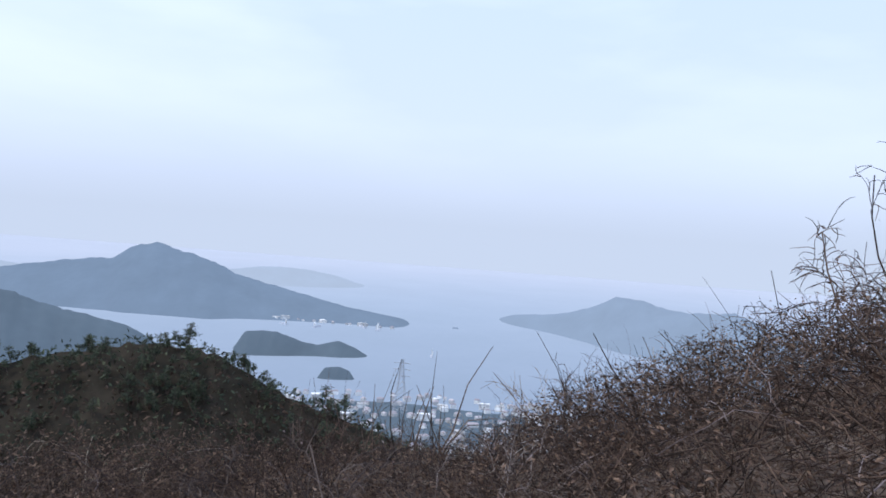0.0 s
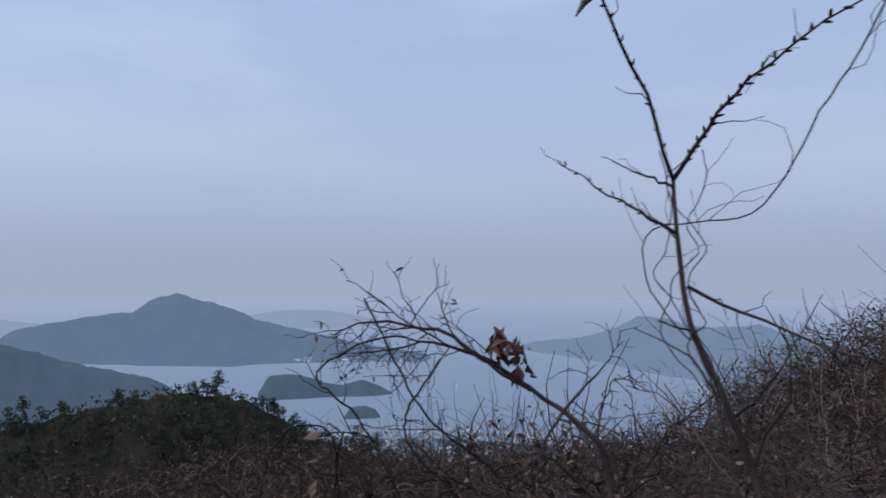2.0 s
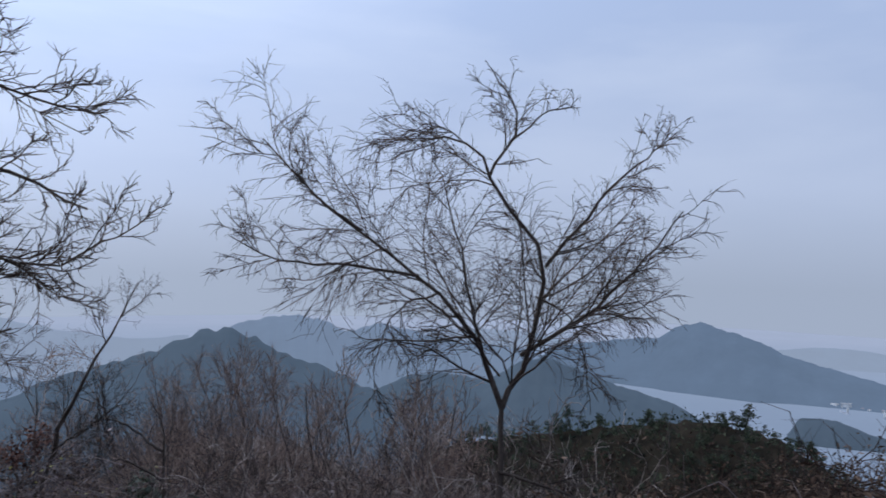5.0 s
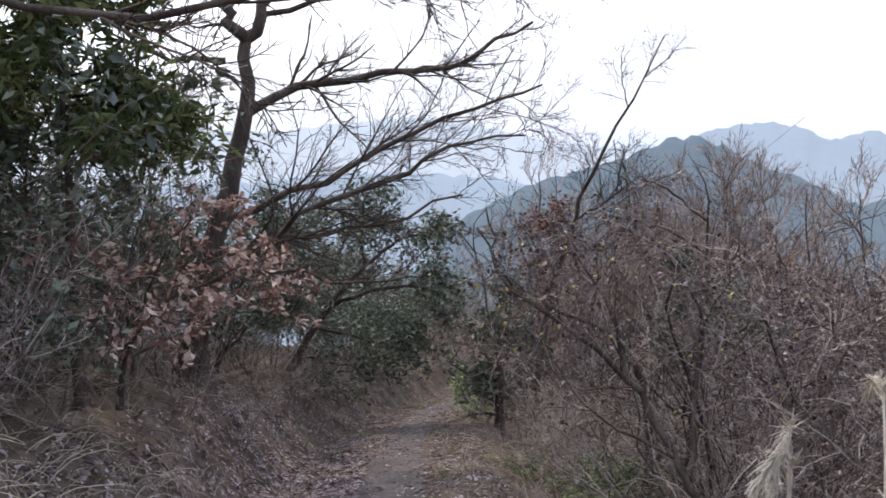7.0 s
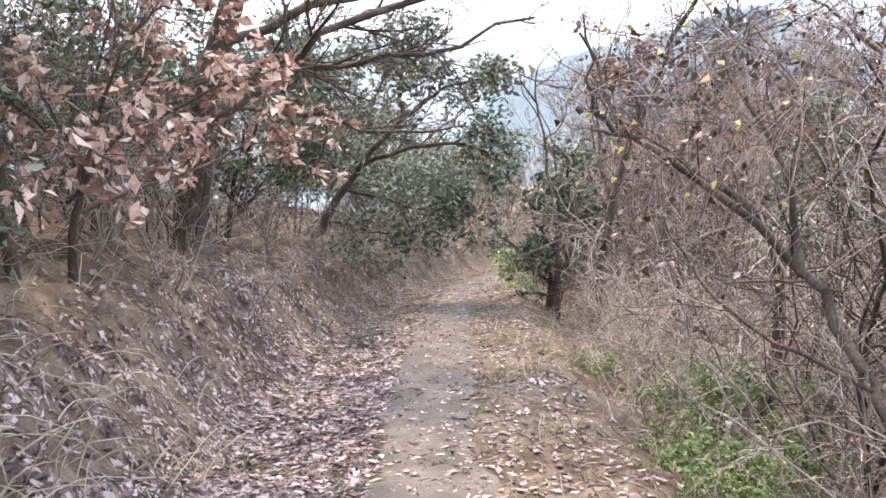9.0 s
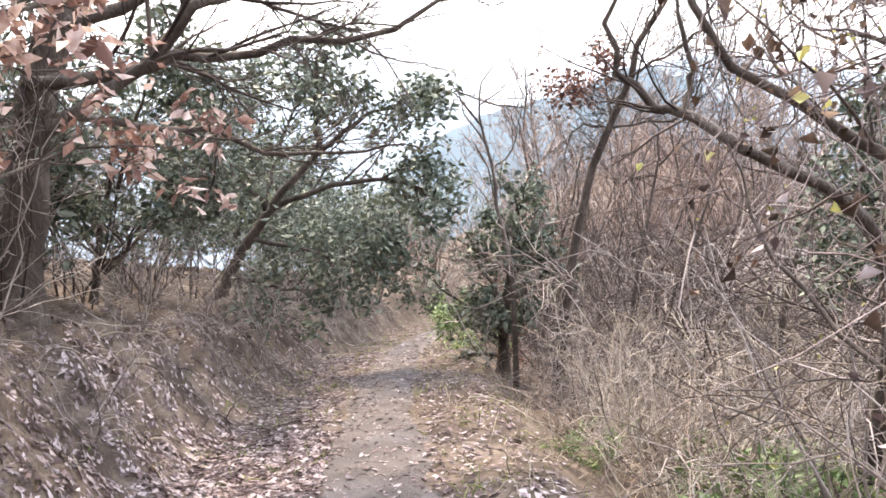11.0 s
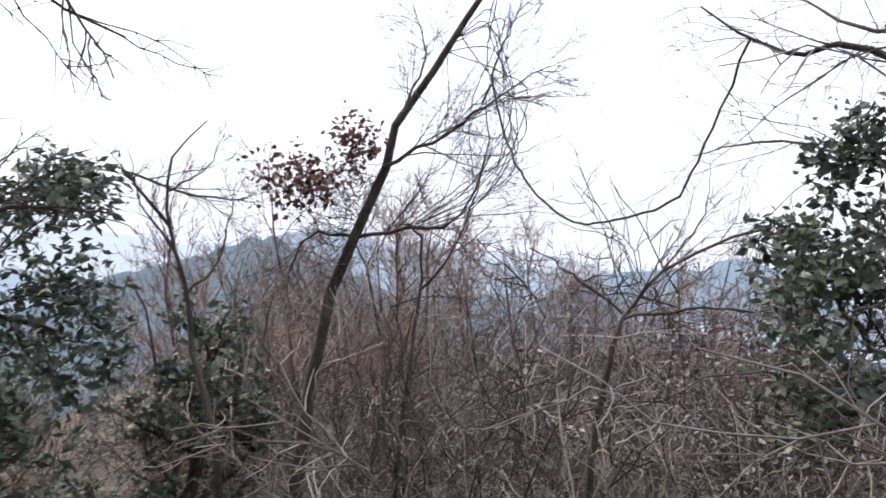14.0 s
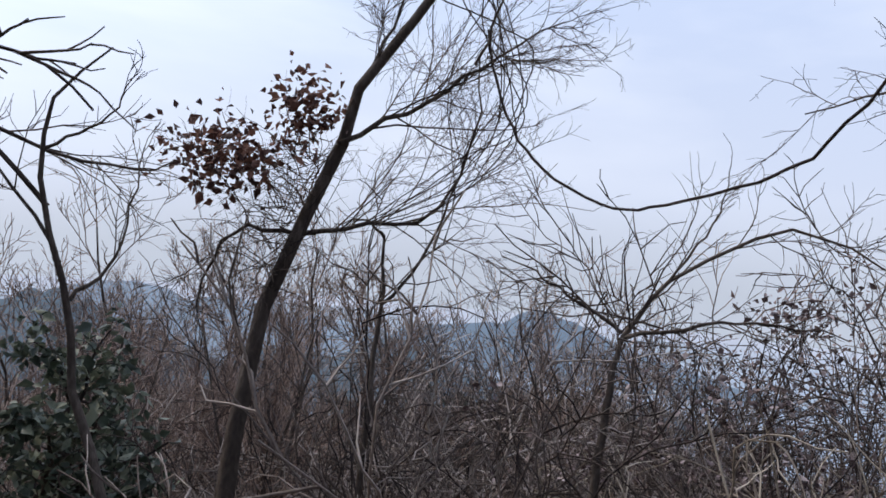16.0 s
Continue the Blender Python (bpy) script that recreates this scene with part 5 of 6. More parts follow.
# dome of creepers hung over the shrubs, arching towards the trail
def creeper_dome(base, xs, tops, y0, y1, seed):
    rng = np.random.default_rng(seed)
    root = thing("creeper_thicket", *base, "dense dome of grey-purple dry creepers with few leaves", "creeper")

    def crown(x, y):
        u = (y - (y0 + y1) / 2) / ((y1 - y0) / 2)
        return np.interp(x, xs, tops) - 0.9 * u ** 2 + 0.12 * wave(x, y, 3.0, 2.0)

    strands, C = [], []
    for k in range(800):
        x, y = rng.uniform(xs[0], xs[-1]), rng.uniform(y0, y1)
        p = np.array((x, y, float(crown(x, y)) + rng.uniform(-0.12, 0.12)))
        reach = rng.uniform(0.3, 0.8) if x < 1.7 else rng.uniform(0.5, 2.2)
        way = (rng.normal() * 1.1, rng.normal() * 1.1, rng.uniform(-0.6, 0.5))
        q = bend(p - np.array(base), way, reach, rng, 8, 0.33, -0.2)
        if q[:, 1].max() + base[1] < 13.4:
            strands.append((q, rng.uniform(0.002, 0.0045), 0.0012))
    part("tendrils", stems_mesh("tendrils", strands, 3), M_CREEPER, root)
    for m, n, size, lab in ((M_DRYLEAF, 1100, 0.042, "dull brown withered leaves"), (M_YELLOW, 200, 0.035, "few yellow leaves"), (M_LITTER, 500, 0.045, "pale dead leaves")):
        part("leaves", mesh_from("leaves", *leaves(points_on(strands, rng, n, 0.0, 0.03), size, rng, 1.5, 0.6, 0.5)), m, root, lab)
    for k in range(3):
        x, y = rng.uniform(2.3, xs[-1] - 0.3), rng.uniform(y0 + 0.2, y1 - 0.1)
        q = [on_land(x + rng.normal() * 0.2, y + rng.normal() * 0.2), (x + rng.normal() * 0.2, y, -4.2), (x - 0.1 + rng.normal() * 0.2, y, -3.0), (x - 0.25, y, float(crown(x - 0.25, y)) - 0.05)]
        lp = resample(rel(q, base), 12)
        lp[1:-1] += rng.normal(size=(10, 3)) * 0.03
        part("stem", mesh_from("stem", *tubes(lp[None], np.linspace(rng.uniform(0.015, 0.03), 0.008, 12)[None], 6)), M_TWIG, root)


creeper_dome(on_land(2.8, 13.0), (0.95, 1.5, 2.2, 3.0, 4.0, 4.8), (-2.3, -1.95, -2.0, -2.9, -3.5, -4.0), 12.5, 13.2, 95)
# brown understorey on the bank
for k in range(13):
    y = rs.uniform(13, 22)
    x = float(trail_x(y)) - rs.uniform(2.5, 5.0)
    place(TANG[k % 4] if k % 3 else TALL[k % 4], x, y, rs.uniform(0.75, 1.15) if k % 3 else rs.uniform(0.6, 0.8), rs.uniform(0, 360))
# wood above the bank
for k in range(34):
    y = rs.uniform(11.5, 34)
    x = float(trail_x(y)) - rs.uniform(2.9, 10)
    place(LEAFY[k % 3] if k % 3 else TALL[k % 4], x, y, rs.uniform(0.75, 1.35) * (1.0 if k % 3 else 1.1), rs.uniform(0, 360))
for k in range(14):
    y = rs.uniform(15, 31)
    x = float(trail_x(y)) - rs.uniform(1.7, 2.6)
    place(TANG[k % 4], x, y, rs.uniform(0.45, 0.75), rs.uniform(0, 360))
for x, y, s in ((-2.3, 20.8, 0.8), (-1.2, 23.6, 0.9), (-0.9, 25.0, 0.95), (-0.4, 27.5, 0.9), (0.6, 30, 1.0), (-0.6, 26, 1.2), (-0.3, 29, 1.3), (1.0, 33.5, 1.3), (2.0, 36, 1.3), (-1.5, 28, 1.4), (0.5, 38, 1.6), (3.4, 40, 1.5), (5.5, 42, 1.5), (-3, 32, 1.5), (-2, 36, 1.6), (8, 40, 1.4)):
    place(LEAFY[int(y) % 3], x, y, s, rs.uniform(0, 360))
for k in range(14):
    place(LEAFY[k % 3] if k % 2 else TALL[k % 4], rs.uniform(-6.5, -3.3), rs.uniform(12.5, 24), rs.uniform(0.85, 1.2), rs.uniform(0, 360))
# shrub with small dry leaves beside the last steps
DRY = shrub_proto(173, 3.2, 6, 0.35, LV, (M_LITTER, 1300, 0.05, 1.6, 0.5, 0.06), "bare shrub hung with small dry grey leaves", "dry_leaved_shrub")
for x, y, sz in ((6.0, 16.95, 1.08), (6.7, 16.9, 1.1), (5.6, 16.5, 0.95)):
    place(DRY, x, y, sz, x * 77)
retire(DRY)
# round dark bush and rusty shrub where the trail bends away
ROUND = shrub_proto(171, 1.5, 14, 0.8, LV, (M_PINE, 3200, 0.08, 2.0, 0.2, 0.05), "dense round dark green bush at the bend", "round_bush")
place(ROUND, 4.0, 31.5, 1.0, 0)
RUST = shrub_proto(172, 2.0, 6, 0.5, LV, (M_RUST, 900, 0.08, 2.0, 0.4, 0.04), "shrub with rusty withered leaves", "rusty_shrub")
place(RUST, 3.7, 25.0, 0.9, 0)
place(RUST, 6.2, 14.9, 0.6, 90)
for k in range(16):
    y = rs.uniform(31, 48)
    x = float(trail_x(y)) + rs.uniform(-4, 5)
    place(TALL[k % 4], x, y, rs.uniform(0.6, 0.95), rs.uniform(0, 360))
# at the shoulder above the first steps
WEEP = shrub_proto(181, 2.2, 5, 0.35, [S(9, 0.4, 0.8, 0.18, 0.0, 0.2, 0.5), S(6, 0.5, 0.8, 0.2, -0.1, 0.1, 0.5), S(3, 0.6, 0.7, 0.25, -0.2, 0.1, 0.6)], (M_LITTER, 120, 0.03, 2, 0.6, 0.01), "bare bush with drooping dry twigs and seed pods", "drooping_bush", M_BRUSH)
place(WEEP, 5.4, -3.0, 1.25, 0)
place(WEEP, 6.1, -3.8, 1.4, 140)
LOWT = [shrub_proto(190 + k, 1.1, 7, 0.9, TANGLE[:2], (M_DRYLEAF, 120, 0.03, 1.8, 0.6, 0.02), "low tangle of dry brown bramble", "bramble", M_BRUSH, "brown brambles") for k in range(3)]
def brush_top(x, y):
    """Top of the bramble cover beside the first steps."""
    x, y = np.asarray(x, float), np.asarray(y, float)
    z = np.interp(y, (-9, -5, -3, -2, -1.3, -0.5, 0.2, 1, 2, 3.8, 5, 7, 9, 11), (2.7, 2.1, 1.35, 0.9, 0.55, 0.18, -0.2, -0.85, -1.2, -1.5, -1.2, -1.3, -1.9, -2.9))
    return z - 0.16 * np.clip(x - 7, 0, None) + 0.03 * np.clip(7 - x, 0, None) + 0.1 * wave(x, y, 1.6, 3.0) + 1.35 * np.exp(-((x - 3.2) / 0.7) ** 2 - ((y - 2.4) / 0.7) ** 2)


for k in range(76):
    x = rs.uniform(4.5, 13) if k % 3 else rs.uniform(3.6, 20)
    y = rs.uniform(-9, 11)
    h = float(brush_top(x, y)) - float(land(x, y)) - rs.uniform(0.0, 0.5)
    if h > 0.35:
        place(LOWT[k % 3], x, y, min(h, 2.6) / 1.0, rs.uniform(0, 360))
for x, y, s in ((3.1, 1.6, 0.45), (3.5, 2.4, 0.6), (4.2, 1.2, 0.6), (3.8, 2.9, 0.5), (4.6, 2.0, 0.7), (3.2, 0.6, 0.5), (4.4, 3.8, 0.5), (3.4, 3.6, 0.35), (3.0, 2.2, 0.5)):
    place(TANGD[int(x * 10) % 2], x, y, s * 1.9, rs.uniform(0, 360))
for k, (x, y) in enumerate(((2.9, 2.75), (3.2, 2.4), (3.45, 2.9), (3.15, 2.0), (3.6, 2.2), (2.85, 2.35))):
    place(LOWT[k % 3], x, y, (0.12 - float(land(x, y))) / 1.05, rs.uniform(0, 360))
for x, y, h in ((5.2, 0.9, 1.25), (5.9, 0.3, 1.3), (4.6, 1.5, 1.15), (9.0, -0.4, 1.4)):
    place(TALL[int(x * 10) % 4], x, y, h / 4.0, rs.uniform(0, 360))
for k in range(5):
    x, y = rs.uniform(8, 18), rs.uniform(-4, 11)
    h = float(brush_top(x, y)) - float(land(x, y))
    if h > 0.3:
        place(PALE[k % 2], x, y, h / 1.5, rs.uniform(0, 360))
for p in TALL + TANG + TANGD + PALE + LEAFY + GREEN + [ROUND, RUST, WEEP] + LOWT:
    retire(p)


# ---- stuff nobody could count ----
def canes(name, label, material, n, xr, yr, length, seed, keep, droop=-0.12, r=0.004, lean=0.9, npts=6, wob=0.24, top=None):
    rng = np.random.default_rng(seed)
    x, y = rng.uniform(*xr, n), rng.uniform(*yr, n)
    ok = keep(x, y)
    x, y = x[ok], y[ok]
    n = len(x)
    p = np.stack([x, y, land(x, y) - 0.03], axis=1)
    if top is not None:
        p[:, 2] += np.clip(top(x, y) - 0.25 - p[:, 2], 0, 4) * rng.uniform(0, 1, n) ** 0.7
    a = rng.uniform(0, 6.283, n)
    d = np.stack([np.cos(a) * lean, np.sin(a) * lean, np.full(n, 1.0)], axis=1) * rng.uniform(0.5, 1.2, (n, 1))
    d /= np.linalg.norm(d, axis=1, keepdims=True)
    L = length * rng.uniform(0.45, 1.25, n)[:, None]
    P = [p]
    for k in range(npts - 1):
        d = d + rng.normal(size=(n, 3)) * wob + np.array([0, 0, droop])
        d /= np.linalg.norm(d, axis=1, keepdims=True)
        p = p + d * L / (npts - 1)
        P.append(p)
    P = np.stack(P, axis=1)
    R = r * rng.uniform(0.5, 1.4, (n, 1)) * np.linspace(1, 0.3, npts)[None]
    ob = part(name, mesh_from(name, *tubes(P, R, 3)), material)
    return tagged(ob, label, category="undergrowth", kind="stuff")


canes("bramble_canes", "brown tangle of bramble canes over the slope", M_BRUSH, 18000, (2.5, 11), (-7, 10), 0.7, 1, lambda x, y: (x > 3.2 + 0.2 * np.sin(y * 3)) | (np.hypot(x - 3.2, y - 2.4) < 0.75), -0.22, 0.0055, 1.3, 4, 0.4, brush_top)
canes("bramble_canes", "low brown canes over the slope", M_BRUSH, 5000, (2.4, 15), (-10, 12), 0.7, 16, lambda x, y: x - trail_x(y) > 2.1, -0.3, 0.0055, 0.9, 4, 0.34)
canes("bramble_canes", "taller dry canes along the brow of the slope", M_BRUSH, 3200, (7, 22), (2.5, 13), 1.5, 9, lambda x, y: x > 7, -0.2, 0.007, 0.7, 5, 0.3)
canes("bramble_canes", "long pale canes standing out of the brambles", M_CREEPER, 420, (3.5, 10), (-6, 10), 1.0, 17, lambda x, y: x > 3.4, -0.2, 0.0045, 1.1, 7, 0.22, brush_top)
canes("bramble_canes", "grey-brown tangle of canes below the trail", M_WOOD, 6500, (2.0, 18), (10, 31), 1.3, 2, lambda x, y: x - trail_x(y) > 1.9, -0.15, 0.006, 0.9)
canes("grass", "long dry straw-coloured grass on the bank", M_GRASS, 1300, (-4.0, -0.9), (8.0, 16), 0.45, 3, lambda x, y: (x - trail_x(y) < -1.25) & (np.sin(y * 2.1 + x) + np.sin(y * 5 + 2) * 0.5 > -0.2), -0.34, 0.006, wob=0.12)
canes("grass", "thin dry grass along the bank", M_GRASS, 1500, (-5.0, 4), (15, 32), 0.35, 4, lambda x, y: (x - trail_x(y) < -1.2) & (x - trail_x(y) > -3.2), -0.3, 0.006, wob=0.12)
canes("grass", "short green and straw grass along the trail", M_GREENGRASS, 11000, (-1.2, 4), (9, 31), 0.17, 5, lambda x, y: (np.abs(x - trail_x(y) - 0.1) > 0.36) & (np.abs(x - trail_x(y)) < 1.5) & (np.sin(y * 3.3 + x * 2) + np.sin(y * 7.1 - x * 5) > 0.55), -0.2, 0.005, 0.7)
canes("grass", "dry grass fringe along the trail edge", M_GRASS, 5200, (0.4, 5), (7, 31), 0.28, 6, lambda x, y: (x - trail_x(y) > 0.6) & (x - trail_x(y) < 2.4), -0.25, 0.005, 0.8)
canes("grass", "dense tufts of long pale grass overhanging the trail", M_GRASS, 800, (-2.9, -1.1), (10.4, 12.8), 0.5, 8, lambda x, y: (x - trail_x(y) < -1.15) & (np.sin(y * 3.7) + np.sin(x * 5 + y) > -0.9), -0.3, 0.006, wob=0.1)
canes("grass", "small fresh green tufts on the bank foot", M_GREENGRASS, 9000, (-2.4, 4), (9, 30), 0.2, 15, lambda x, y: (x - trail_x(y) < -0.75) & (x - trail_x(y) > -2.0) & (np.sin(y * 2.9 + x * 4) + np.sin(y * 4.3 - x * 6) > 1.45), -0.25, 0.005, 0.8)
canes("roots", "thin roots and twigs in the cut bank", M_TWIG, 1900, (-2.6, 3), (9, 30), 0.4, 7, lambda x, y: (x - trail_x(y) < -1.1) & (x - trail_x(y) > -2.3), -0.5, 0.006)


def litter(name, label, n, xr, yr, size, seed, keep, material):
    rng = np.random.default_rng(seed)
    x, y = rng.uniform(*xr, n), rng.uniform(*yr, n)
    ok = keep(x, y, rng)
    x, y = x[ok], y[ok]
    C = np.stack([x, y, land(x, y) + rng.uniform(0.012, 0.035, len(x))], axis=1)
    A = rng.normal(size=C.shape)
    v, f = leaves(C, size, rng, 1.9, 0.0, 0.5)
    v = v.reshape(-1, 5, 3)
    v = C[:, None, :] + (v - C[:, None, :]) * np.array([1, 1, 0.3])
    # on the steep bank a blade lies along the slope
    gx, gy = (land(x + 0.05, y) - land(x - 0.05, y)) / 0.1, (land(x, y + 0.05) - land(x, y - 0.05)) / 0.1
    g2 = gx ** 2 + gy ** 2 + 1e-6
    fall = ((v[:, :, 0] - C[:, None, 0]) * gx[:, None] + (v[:, :, 1] - C[:, None, 1]) * gy[:, None]) / g2[:, None] * (1 - 1 / np.sqrt(1 + g2))[:, None]
    v[:, :, 0] -= fall * gx[:, None]
    v[:, :, 1] -= fall * gy[:, None]
    # keep blades above the sloping soil
    floor_z = land(v[:, :, 0], v[:, :, 1]) + 0.014
    v[:, :, 2] = np.maximum(v[:, :, 2] + (floor_z - C[:, None, 2]), floor_z)
    return tagged(part(name, mesh_from(name, v.reshape(-1, 3), f), material), label, category="leaf litter", kind="stuff")


litter("leaf_litter", "drift of dead brown and pinkish leaves", 85000, (-2.4, 5), (8.5, 24), 0.06, 11, lambda x, y, r: (x - trail_x(y) < 1.4) & (x - trail_x(y) > -2.3) & (r.uniform(size=len(x)) < np.where(x - trail_x(y) < -1.35, 0.9, 1.0) * np.where(np.abs(x - trail_x(y) - 0.1) < 0.4, 0.32, np.where(x < trail_x(y), 1.0, 0.5))), M_LITTER)
litter("leaf_litter", "thick drift of pinkish dead leaves along the bank foot", 34000, (-2.3, 0.1), (9.3, 17), 0.066, 18, lambda x, y, r: (x - trail_x(y) < -0.25) & (x - trail_x(y) > -2.0) & (r.uniform(size=len(x)) < 0.35 + 0.65 * ss(-1.6, -0.9, x - trail_x(y))), M_LITTER)
litter("leaf_litter", "dead leaves scattered under the wood", 20000, (-7, 6), (10, 34), 0.08, 12, lambda x, y, r: (x - trail_x(y) < 1.5) & ((x - trail_x(y) < -2.2) | (y > 23)), M_LITTER)
litter("leaf_litter", "dead leaves under the thicket", 5000, (1, 8), (9, 24), 0.07, 13, lambda x, y, r: x - trail_x(y) > 1.2, M_LITTER)


litter("leaf_litter", "small crumbs of dead leaf trodden into the path", 7000, (-0.8, 3), (8.5, 24), 0.028, 14, lambda x, y, r: np.abs(x - trail_x(y) - 0.1) < 0.6, M_LITTER)


# pampas plumes beside the trail
def plume(base, H, way, seed):
    rng = np.random.default_rng(seed)
    root = thing("pampas_grass", *base, "dry pale plumed grass stalk with drooping head", "grass", "plumed grass")
    d = np.array([way[0] * 0.25, way[1] * 0.25, 1.0])
    p = bend((0, 0, 0), d, H, rng, 9, 0.03, 0.0)
    head = bend(p[-1], p[-1] - p[-2] + np.array([way[0], way[1], 0]) * 0.03, 0.24, rng, 9, 0.04, -0.38)
    part("stalk", mesh_from("stalk", *tubes(p[None], np.linspace(0.006, 0.004, 9)[None], 5)), M_PLUME, root)
    st = []
    for k in range(110):
        u = rng.uniform(0, 0.98) * 8
        q = head[int(u)] + (head[int(u) + 1] - head[int(u)]) * (u % 1)
        w = (head[int(u) + 1] - head[int(u)])
        w = w / np.linalg.norm(w) + rng.normal(size=3) * 0.25
        st.append((bend(q, w, 0.07, rng, 4, 0.1, -0.1), 0.0028, 0.0012))
    part("plume", stems_mesh("plume", st + [(head, 0.004, 0.002)], 3), M_PLUME, root, "pale feathery seed head")


for k, (x, y, h, w) in enumerate(((1.28, 9.0, 1.58, (0.5, -0.4)), (1.2, 9.05, 1.53, (-0.3, -0.6)), (1.34, 8.8, 1.33, (0.7, 0.0)), (1.16, 8.75, 1.28, (-0.5, 0.2)), (1.42, 9.1, 1.38, (0.8, -0.2)), (1.25, 8.6, 1.18, (0.2, -0.7)), (1.5, 8.95, 1.48, (0.6, 0.3)), (1.3, 9.2, 1.18, (-0.6, -0.3)))):
    plume((x, y, float(land(x, y)) - 0.02), h, w, 300 + k)
gb = np.random.default_rng(310)
for k in range(5):
    x, y = 1.3 + gb.normal() * 0.12, 8.9 + gb.normal() * 0.15
    root = thing("grass_tuft", x, y, float(land(x, y)) - 0.02, "tuft of arching dry straw-coloured blades", "grass", "plumed grass")
    part("blades", stems_mesh("blades", [(bend((0, 0, 0), (gb.normal() * 0.4, gb.normal() * 0.4, 1), gb.uniform(0.7, 1.3), gb, 8, 0.05, -0.14), 0.004, 0.001) for _ in range(26)], 3), M_GRASS, root)


# ---- pines on the spur ----
def pine_proto(seed, H, flat):
    rng = np.random.default_rng(seed)
    root = thing("pine_tree", 0, 0, -300, "dark pine on the lower spur", "tree", "pines on the spur")
    tp = bend((0, 0, -0.3), (rng.normal() * 0.1, rng.normal() * 0.1, 1), H, rng, 8, 0.06)
    part("trunk", mesh_from("trunk", *tubes(tp[None], np.linspace(0.13, 0.04, 8)[None], 6)), M_BARK, root)
    limbs = []
    for u in np.linspace(0.35 if not flat else 0.55, 0.99, 20):
        i = u * 6.99
        p = tp[int(i)] + (tp[int(i) + 1] - tp[int(i)]) * (i % 1)
        a = rng.uniform(0, 6.283)
        limbs.append((bend(p, (math.cos(a), math.sin(a), 0.2), H * 0.24 * (1.3 - u) * rng.uniform(0.6, 1.3), rng, 6, 0.1, 0.02), 0.03, 0.01))
    part("branches", stems_mesh("branches", limbs, 3), M_BARK, root)
    tufts = points_on(sprout(limbs, rng, 5, 0.4, 0.8, 0.1, 0.03, 0.3, 0.5, 4), rng, 38, 0.3, 0.13)
    C = (tufts[:, None, :] + rng.normal(size=(len(tufts), 8, 3)) * np.array([0.2, 0.2, 0.09])).reshape(-1, 3)
    part("needles", mesh_from("needles", *leaves(C, 0.46, rng, 3.6, -0.3, 0.2)), M_PINE, root)
    return root


PINES = [pine_proto(400 + k, 5.0, k == 2) for k in range(3)]
rp = np.random.default_rng(410)
SPUR = np.empty(len(spur.data.vertices) * 3, dtype=np.float32)
spur.data.vertices.foreach_get("co", SPUR)
SPUR = SPUR.reshape(90, 25, 3)


def on_spur(n, v0, v1):
    """Random places on the seaward spur: v runs from the near foot (-1) over the crest (0) to the far foot (1)."""
    i, j = rp.uniform(0, 88.9, n), (rp.uniform(v0, v1, n) + 1) * 11.99
    i0, j0, fi, fj = i.astype(int), j.astype(int), (i % 1)[:, None], (j % 1)[:, None]
    return (SPUR[i0, j0] * (1 - fi) + SPUR[i0 + 1, j0] * fi) * (1 - fj) + (SPUR[i0, j0 + 1] * (1 - fi) + SPUR[i0 + 1, j0 + 1] * fi) * fj


for k, p in enumerate(on_spur(290, -0.35, 0.06)):
    sz = rp.uniform(0.9, 1.75) if k % 20 else 2.4
    copy_thing(PINES[k % 3] if k % 16 else PINES[2], pose(p[0], p[1], p[2] - 0.3, 0, 0, rp.uniform(0, 360)) @ Matrix.Diagonal((sz * 1.15, sz * 1.15, sz, 1)))
for p in PINES:
    retire(p)
for nm, lab, m, n, v0, v1, hh in (("woodland", "dense dark green crowns of the wood on the spur", M_PINE, 4200, -0.5, 0.15, 4.0), ("woodland", "brown leafless crowns low on the spur", M_BRUSH, 7000, -1.0, -0.15, 6.0)):
    C = on_spur(n, v0, v1)
    C[:, 2] += rp.uniform(0, hh, n)
    tagged(part(nm, mesh_from(nm, *leaves(C, 1.5, rp, 2.6, -0.6, 0.4, 0.6)), m), lab, "woodland", kind="stuff")
canes("scrub", "brown leafless scrub on the slope below", M_BRUSH, 5000, (12, 60), (-25, 45), 2.2, 21, lambda x, y: (x > 12) & (y < 1.0 * x + 4), -0.02, 0.02, 0.5, 4)
canes("scrub", "brown leafless wood down the valley", M_WOOD, 9000, (0, 85), (33, 105), 4.5, 22, lambda x, y: np.abs(x - trail_x(y)) > 2.5, 0.03, 0.03, 0.4, 4)


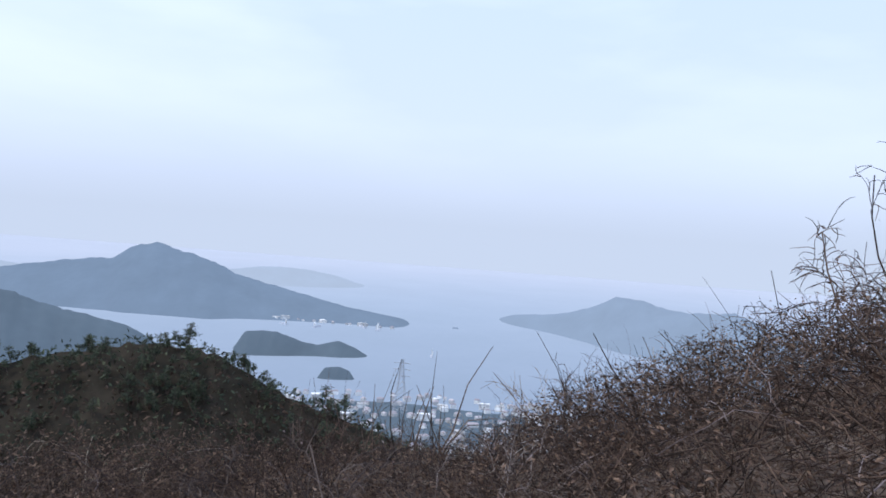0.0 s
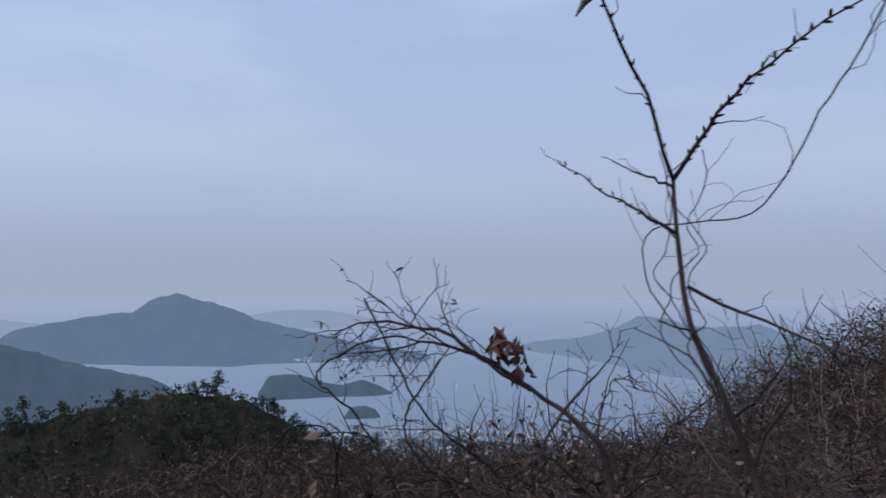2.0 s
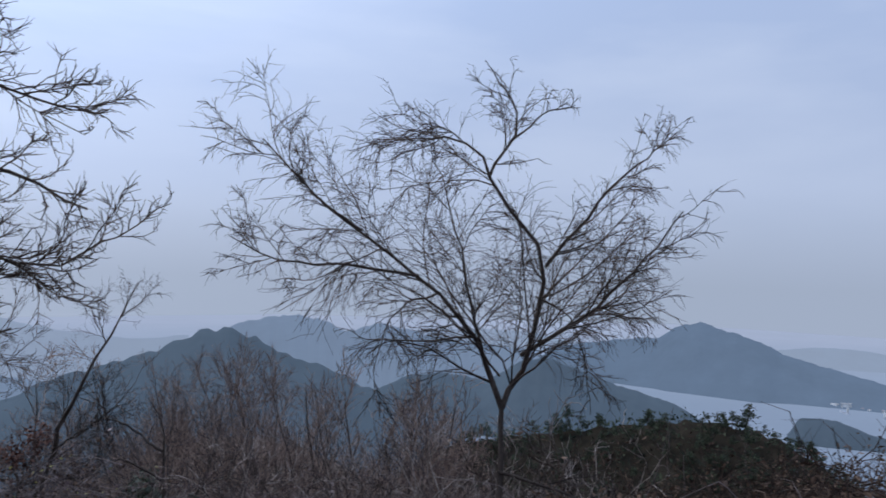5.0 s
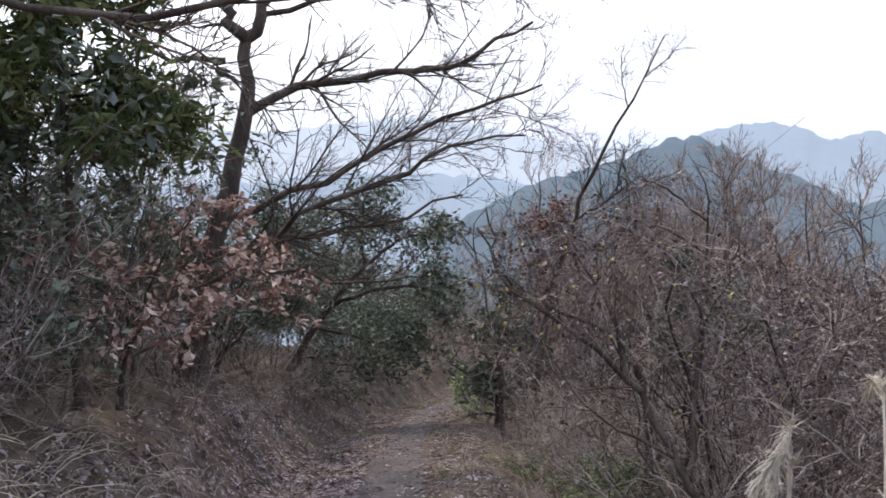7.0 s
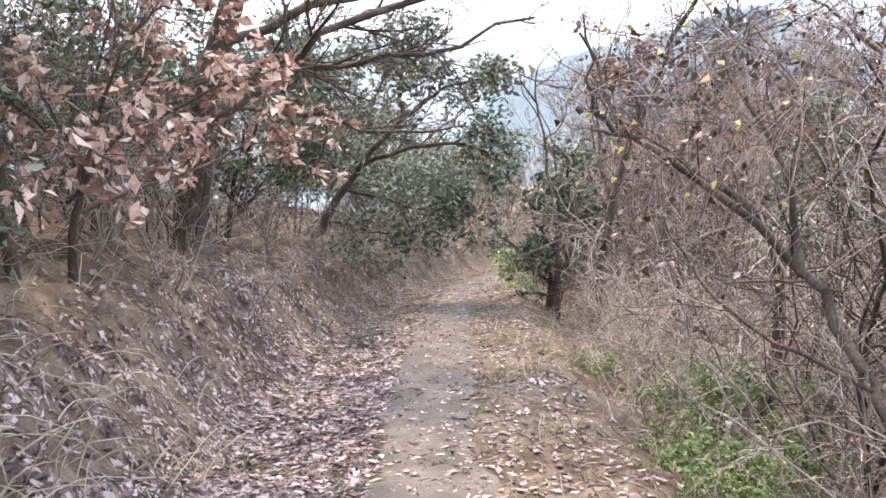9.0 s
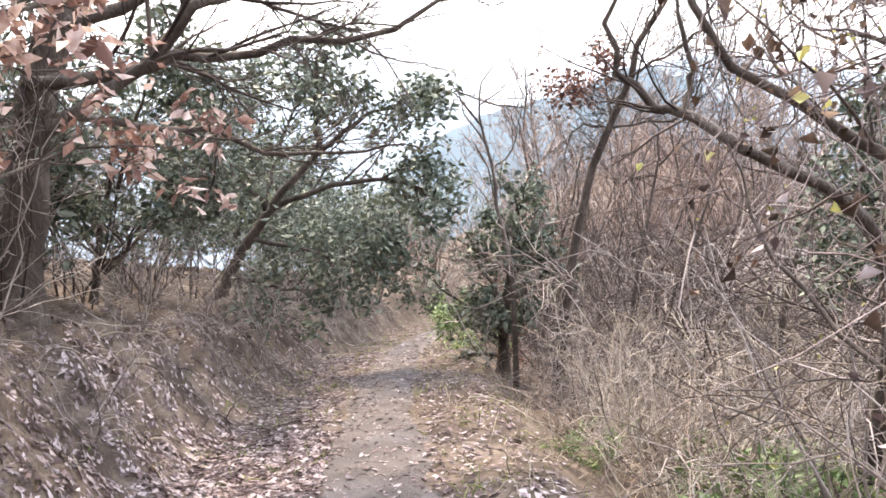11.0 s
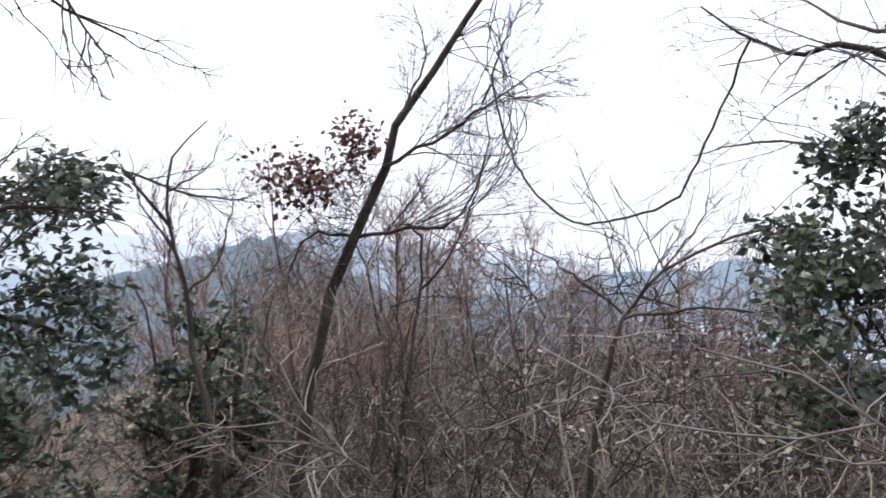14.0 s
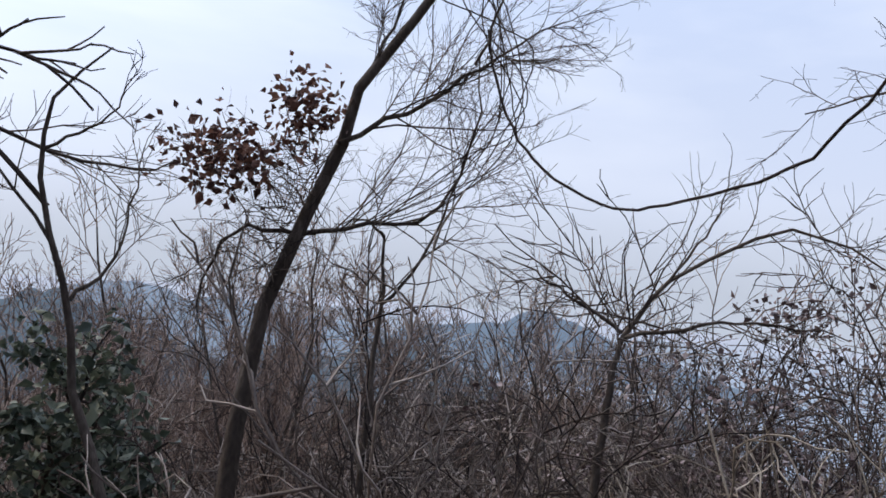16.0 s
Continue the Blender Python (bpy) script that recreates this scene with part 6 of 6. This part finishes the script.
# ---- the town, its pylon and ships ----
def house_proto(w, d, h, flat, label):
    root = thing("house" if not flat else "apartment_block", 0, 0, -300, label, "house" if not flat else "building", "town by the bay")
    bm = bmesh.new()
    bmesh.ops.create_cube(bm, size=1, matrix=Matrix.Translation((0, 0, h / 2 - 1)) @ Matrix.Diagonal((w, d, h + 2, 1)))
    me = bpy.data.meshes.new("wall")
    bm.to_mesh(me), bm.free()
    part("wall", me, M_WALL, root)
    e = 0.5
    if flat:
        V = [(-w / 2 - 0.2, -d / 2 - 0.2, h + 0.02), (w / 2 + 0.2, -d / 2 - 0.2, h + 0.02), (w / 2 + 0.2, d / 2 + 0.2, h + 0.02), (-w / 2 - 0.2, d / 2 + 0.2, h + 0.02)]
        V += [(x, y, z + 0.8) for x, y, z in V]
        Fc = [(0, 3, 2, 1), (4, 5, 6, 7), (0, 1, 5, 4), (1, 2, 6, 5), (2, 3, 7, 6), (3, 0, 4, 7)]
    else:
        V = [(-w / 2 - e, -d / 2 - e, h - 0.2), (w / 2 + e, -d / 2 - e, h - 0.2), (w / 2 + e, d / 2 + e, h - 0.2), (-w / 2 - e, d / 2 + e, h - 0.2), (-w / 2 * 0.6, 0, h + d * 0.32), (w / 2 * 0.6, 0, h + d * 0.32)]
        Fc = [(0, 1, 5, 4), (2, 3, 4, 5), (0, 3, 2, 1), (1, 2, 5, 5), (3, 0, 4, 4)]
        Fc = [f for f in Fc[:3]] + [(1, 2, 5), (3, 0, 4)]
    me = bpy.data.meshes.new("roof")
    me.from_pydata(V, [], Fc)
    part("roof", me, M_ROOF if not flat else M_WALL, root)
    rows = max(1, int(h // 3))
    for r in range(rows):
        for c in range(max(2, int(w // 4))):
            xw = -w / 2 + (c + 0.5) * w / max(2, int(w // 4))
            wm = bpy.data.meshes.new("window")
            wm.from_pydata([(xw - 0.8, -d / 2 - 0.06, 1 + r * 3), (xw + 0.8, -d / 2 - 0.06, 1 + r * 3), (xw + 0.8, -d / 2 - 0.06, 2.3 + r * 3), (xw - 0.8, -d / 2 - 0.06, 2.3 + r * 3),
                            (xw - 0.8, -d / 2 + 0.1, 1 + r * 3), (xw + 0.8, -d / 2 + 0.1, 1 + r * 3), (xw + 0.8, -d / 2 + 0.1, 2.3 + r * 3), (xw - 0.8, -d / 2 + 0.1, 2.3 + r * 3)], [],
                           [(0, 1, 2, 3), (0, 4, 5, 1), (1, 5, 6, 2), (2, 6, 7, 3), (3, 7, 4, 0)])
            # panes take the shore material with its painted haze glow
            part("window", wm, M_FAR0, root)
    return root


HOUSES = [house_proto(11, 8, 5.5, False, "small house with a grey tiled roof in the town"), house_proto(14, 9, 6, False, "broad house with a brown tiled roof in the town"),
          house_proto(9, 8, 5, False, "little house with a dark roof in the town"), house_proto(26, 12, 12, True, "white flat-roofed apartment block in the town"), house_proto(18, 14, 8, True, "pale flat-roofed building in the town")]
rt = np.random.default_rng(600)
for k in range(300):
    b, d = rt.uniform(-13, 11), rt.uniform(800, 1090)
    if k > 230:
        b, d = rt.uniform(28, 40), rt.uniform(1020, 1180)
    x, y = bearing(b, d)
    i = int(rt.choice(5, p=(0.36, 0.24, 0.28, 0.06, 0.06)))
    z = max(float(land(x, y)), SEA + 1.5)
    sz = rt.uniform(0.5, 0.75)
    copy_thing(HOUSES[i], pose(x, y, z, 0, 0, 90 + rt.uniform(-40, 40)) @ Matrix.Diagonal((sz, sz, sz, 1)))
for k in range(16):
    x, y = bearing(3.5 + k * 0.6 + rt.uniform(-0.3, 0.3), 1772 + k * 5)
    sz = rt.uniform(0.35, 0.8)
    copy_thing(HOUSES[k % 5], pose(x, y, SEA + 1, 0, 0, 90 + rt.uniform(-40, 40)) @ Matrix.Diagonal((sz, sz, sz, 1)))
for p in HOUSES:
    retire(p)
# the flat shore carries the same painted haze glow
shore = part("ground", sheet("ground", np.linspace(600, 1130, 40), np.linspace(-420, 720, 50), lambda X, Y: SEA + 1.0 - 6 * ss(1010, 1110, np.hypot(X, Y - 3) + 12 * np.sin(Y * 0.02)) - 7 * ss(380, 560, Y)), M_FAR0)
tagged(shore, "flat built-up shore of the bay", "ground", kind="structure")


def pylon(x, y, z, H):
    root = thing("power_pylon", x, y, z, "tall steel lattice power pylon above the town", "pylon")
    legs, braces = [], []
    wd = lambda u: 4.0 * (1 - u) ** 1.2 + 0.7
    cs = [(-1, -1), (1, -1), (1, 1), (-1, 1)]
    for cx, cy in cs:
        pts = np.array([(cx * wd(u), cy * wd(u), u * H) for u in np.linspace(0, 1, 9)])
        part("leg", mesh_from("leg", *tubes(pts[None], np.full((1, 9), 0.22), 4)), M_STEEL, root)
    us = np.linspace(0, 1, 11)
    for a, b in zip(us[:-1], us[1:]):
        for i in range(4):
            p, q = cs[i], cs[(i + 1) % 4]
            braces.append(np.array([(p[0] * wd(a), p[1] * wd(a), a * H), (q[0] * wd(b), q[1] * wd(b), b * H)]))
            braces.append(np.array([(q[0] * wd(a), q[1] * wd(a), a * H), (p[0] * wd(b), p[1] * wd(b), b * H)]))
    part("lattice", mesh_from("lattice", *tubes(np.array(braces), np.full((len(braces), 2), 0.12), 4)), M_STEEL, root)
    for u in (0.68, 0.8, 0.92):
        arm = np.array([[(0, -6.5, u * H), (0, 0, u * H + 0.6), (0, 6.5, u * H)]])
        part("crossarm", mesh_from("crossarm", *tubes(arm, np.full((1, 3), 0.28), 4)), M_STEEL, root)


px_, py_ = bearing(2.2, 560)
pylon(px_, py_, -140, 40)


def ship(b, d, length, turn):
    x, y = bearing(b, d)
    root = thing("ship", x, y, SEA + 0.3, "small grey cargo ship moored by the island", "ship", "ships in the bay")
    root.matrix_basis = pose(x, y, SEA + 0.3, 0, 0, turn)
    bm = bmesh.new()
    bmesh.ops.create_cube(bm, size=1, matrix=Matrix.Translation((0, 0, 1.5)) @ Matrix.Diagonal((length, length * 0.17, 5, 1)))
    for v in bm.verts:
        if v.co.x > 0 and v.co.z > 2:
            v.co.x += length * 0.08
        if v.co.x > 0:
            v.co.y *= 0.3
    me = bpy.data.meshes.new("hull")
    bm.to_mesh(me), bm.free()
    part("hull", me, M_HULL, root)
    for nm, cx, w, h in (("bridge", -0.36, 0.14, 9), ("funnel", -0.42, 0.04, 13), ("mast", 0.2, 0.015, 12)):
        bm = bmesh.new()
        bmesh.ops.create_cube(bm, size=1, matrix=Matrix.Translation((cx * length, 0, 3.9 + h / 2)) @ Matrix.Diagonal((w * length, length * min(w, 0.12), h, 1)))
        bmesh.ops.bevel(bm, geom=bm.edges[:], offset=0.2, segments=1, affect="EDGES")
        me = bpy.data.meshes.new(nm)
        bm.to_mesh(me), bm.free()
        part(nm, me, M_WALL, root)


ship(4.4, 1750, 60, 10)
ship(5.6, 1760, 32, 40)
ship(9.0, 1740, 26, -20)
ship(0.2, 1420, 14, 30)
ship(11.5, 1760, 24, 60)


# withered leaves caught in the brambles
rb = np.random.default_rng(900)
bx, by = rb.uniform(3.3, 12, 36000), rb.uniform(-7.5, 10, 36000)
bx[:700], by[:700] = rb.uniform(2.9, 3.7, 700), rb.normal(2.4, 0.4, 700)
bh = np.clip(brush_top(bx, by) - land(bx, by), 0.15, 4)
CB = np.stack([bx, by, land(bx, by) + bh * rb.uniform(0.1, 1.0, 36000) ** 0.6], axis=1)
tagged(part("withered_leaves", mesh_from("withered_leaves", *leaves(CB, 0.042, rb, 2.3, 0.5, 0.5)), M_DRYLEAF), "withered brown leaves caught in the brambles", "leaf litter", kind="stuff")
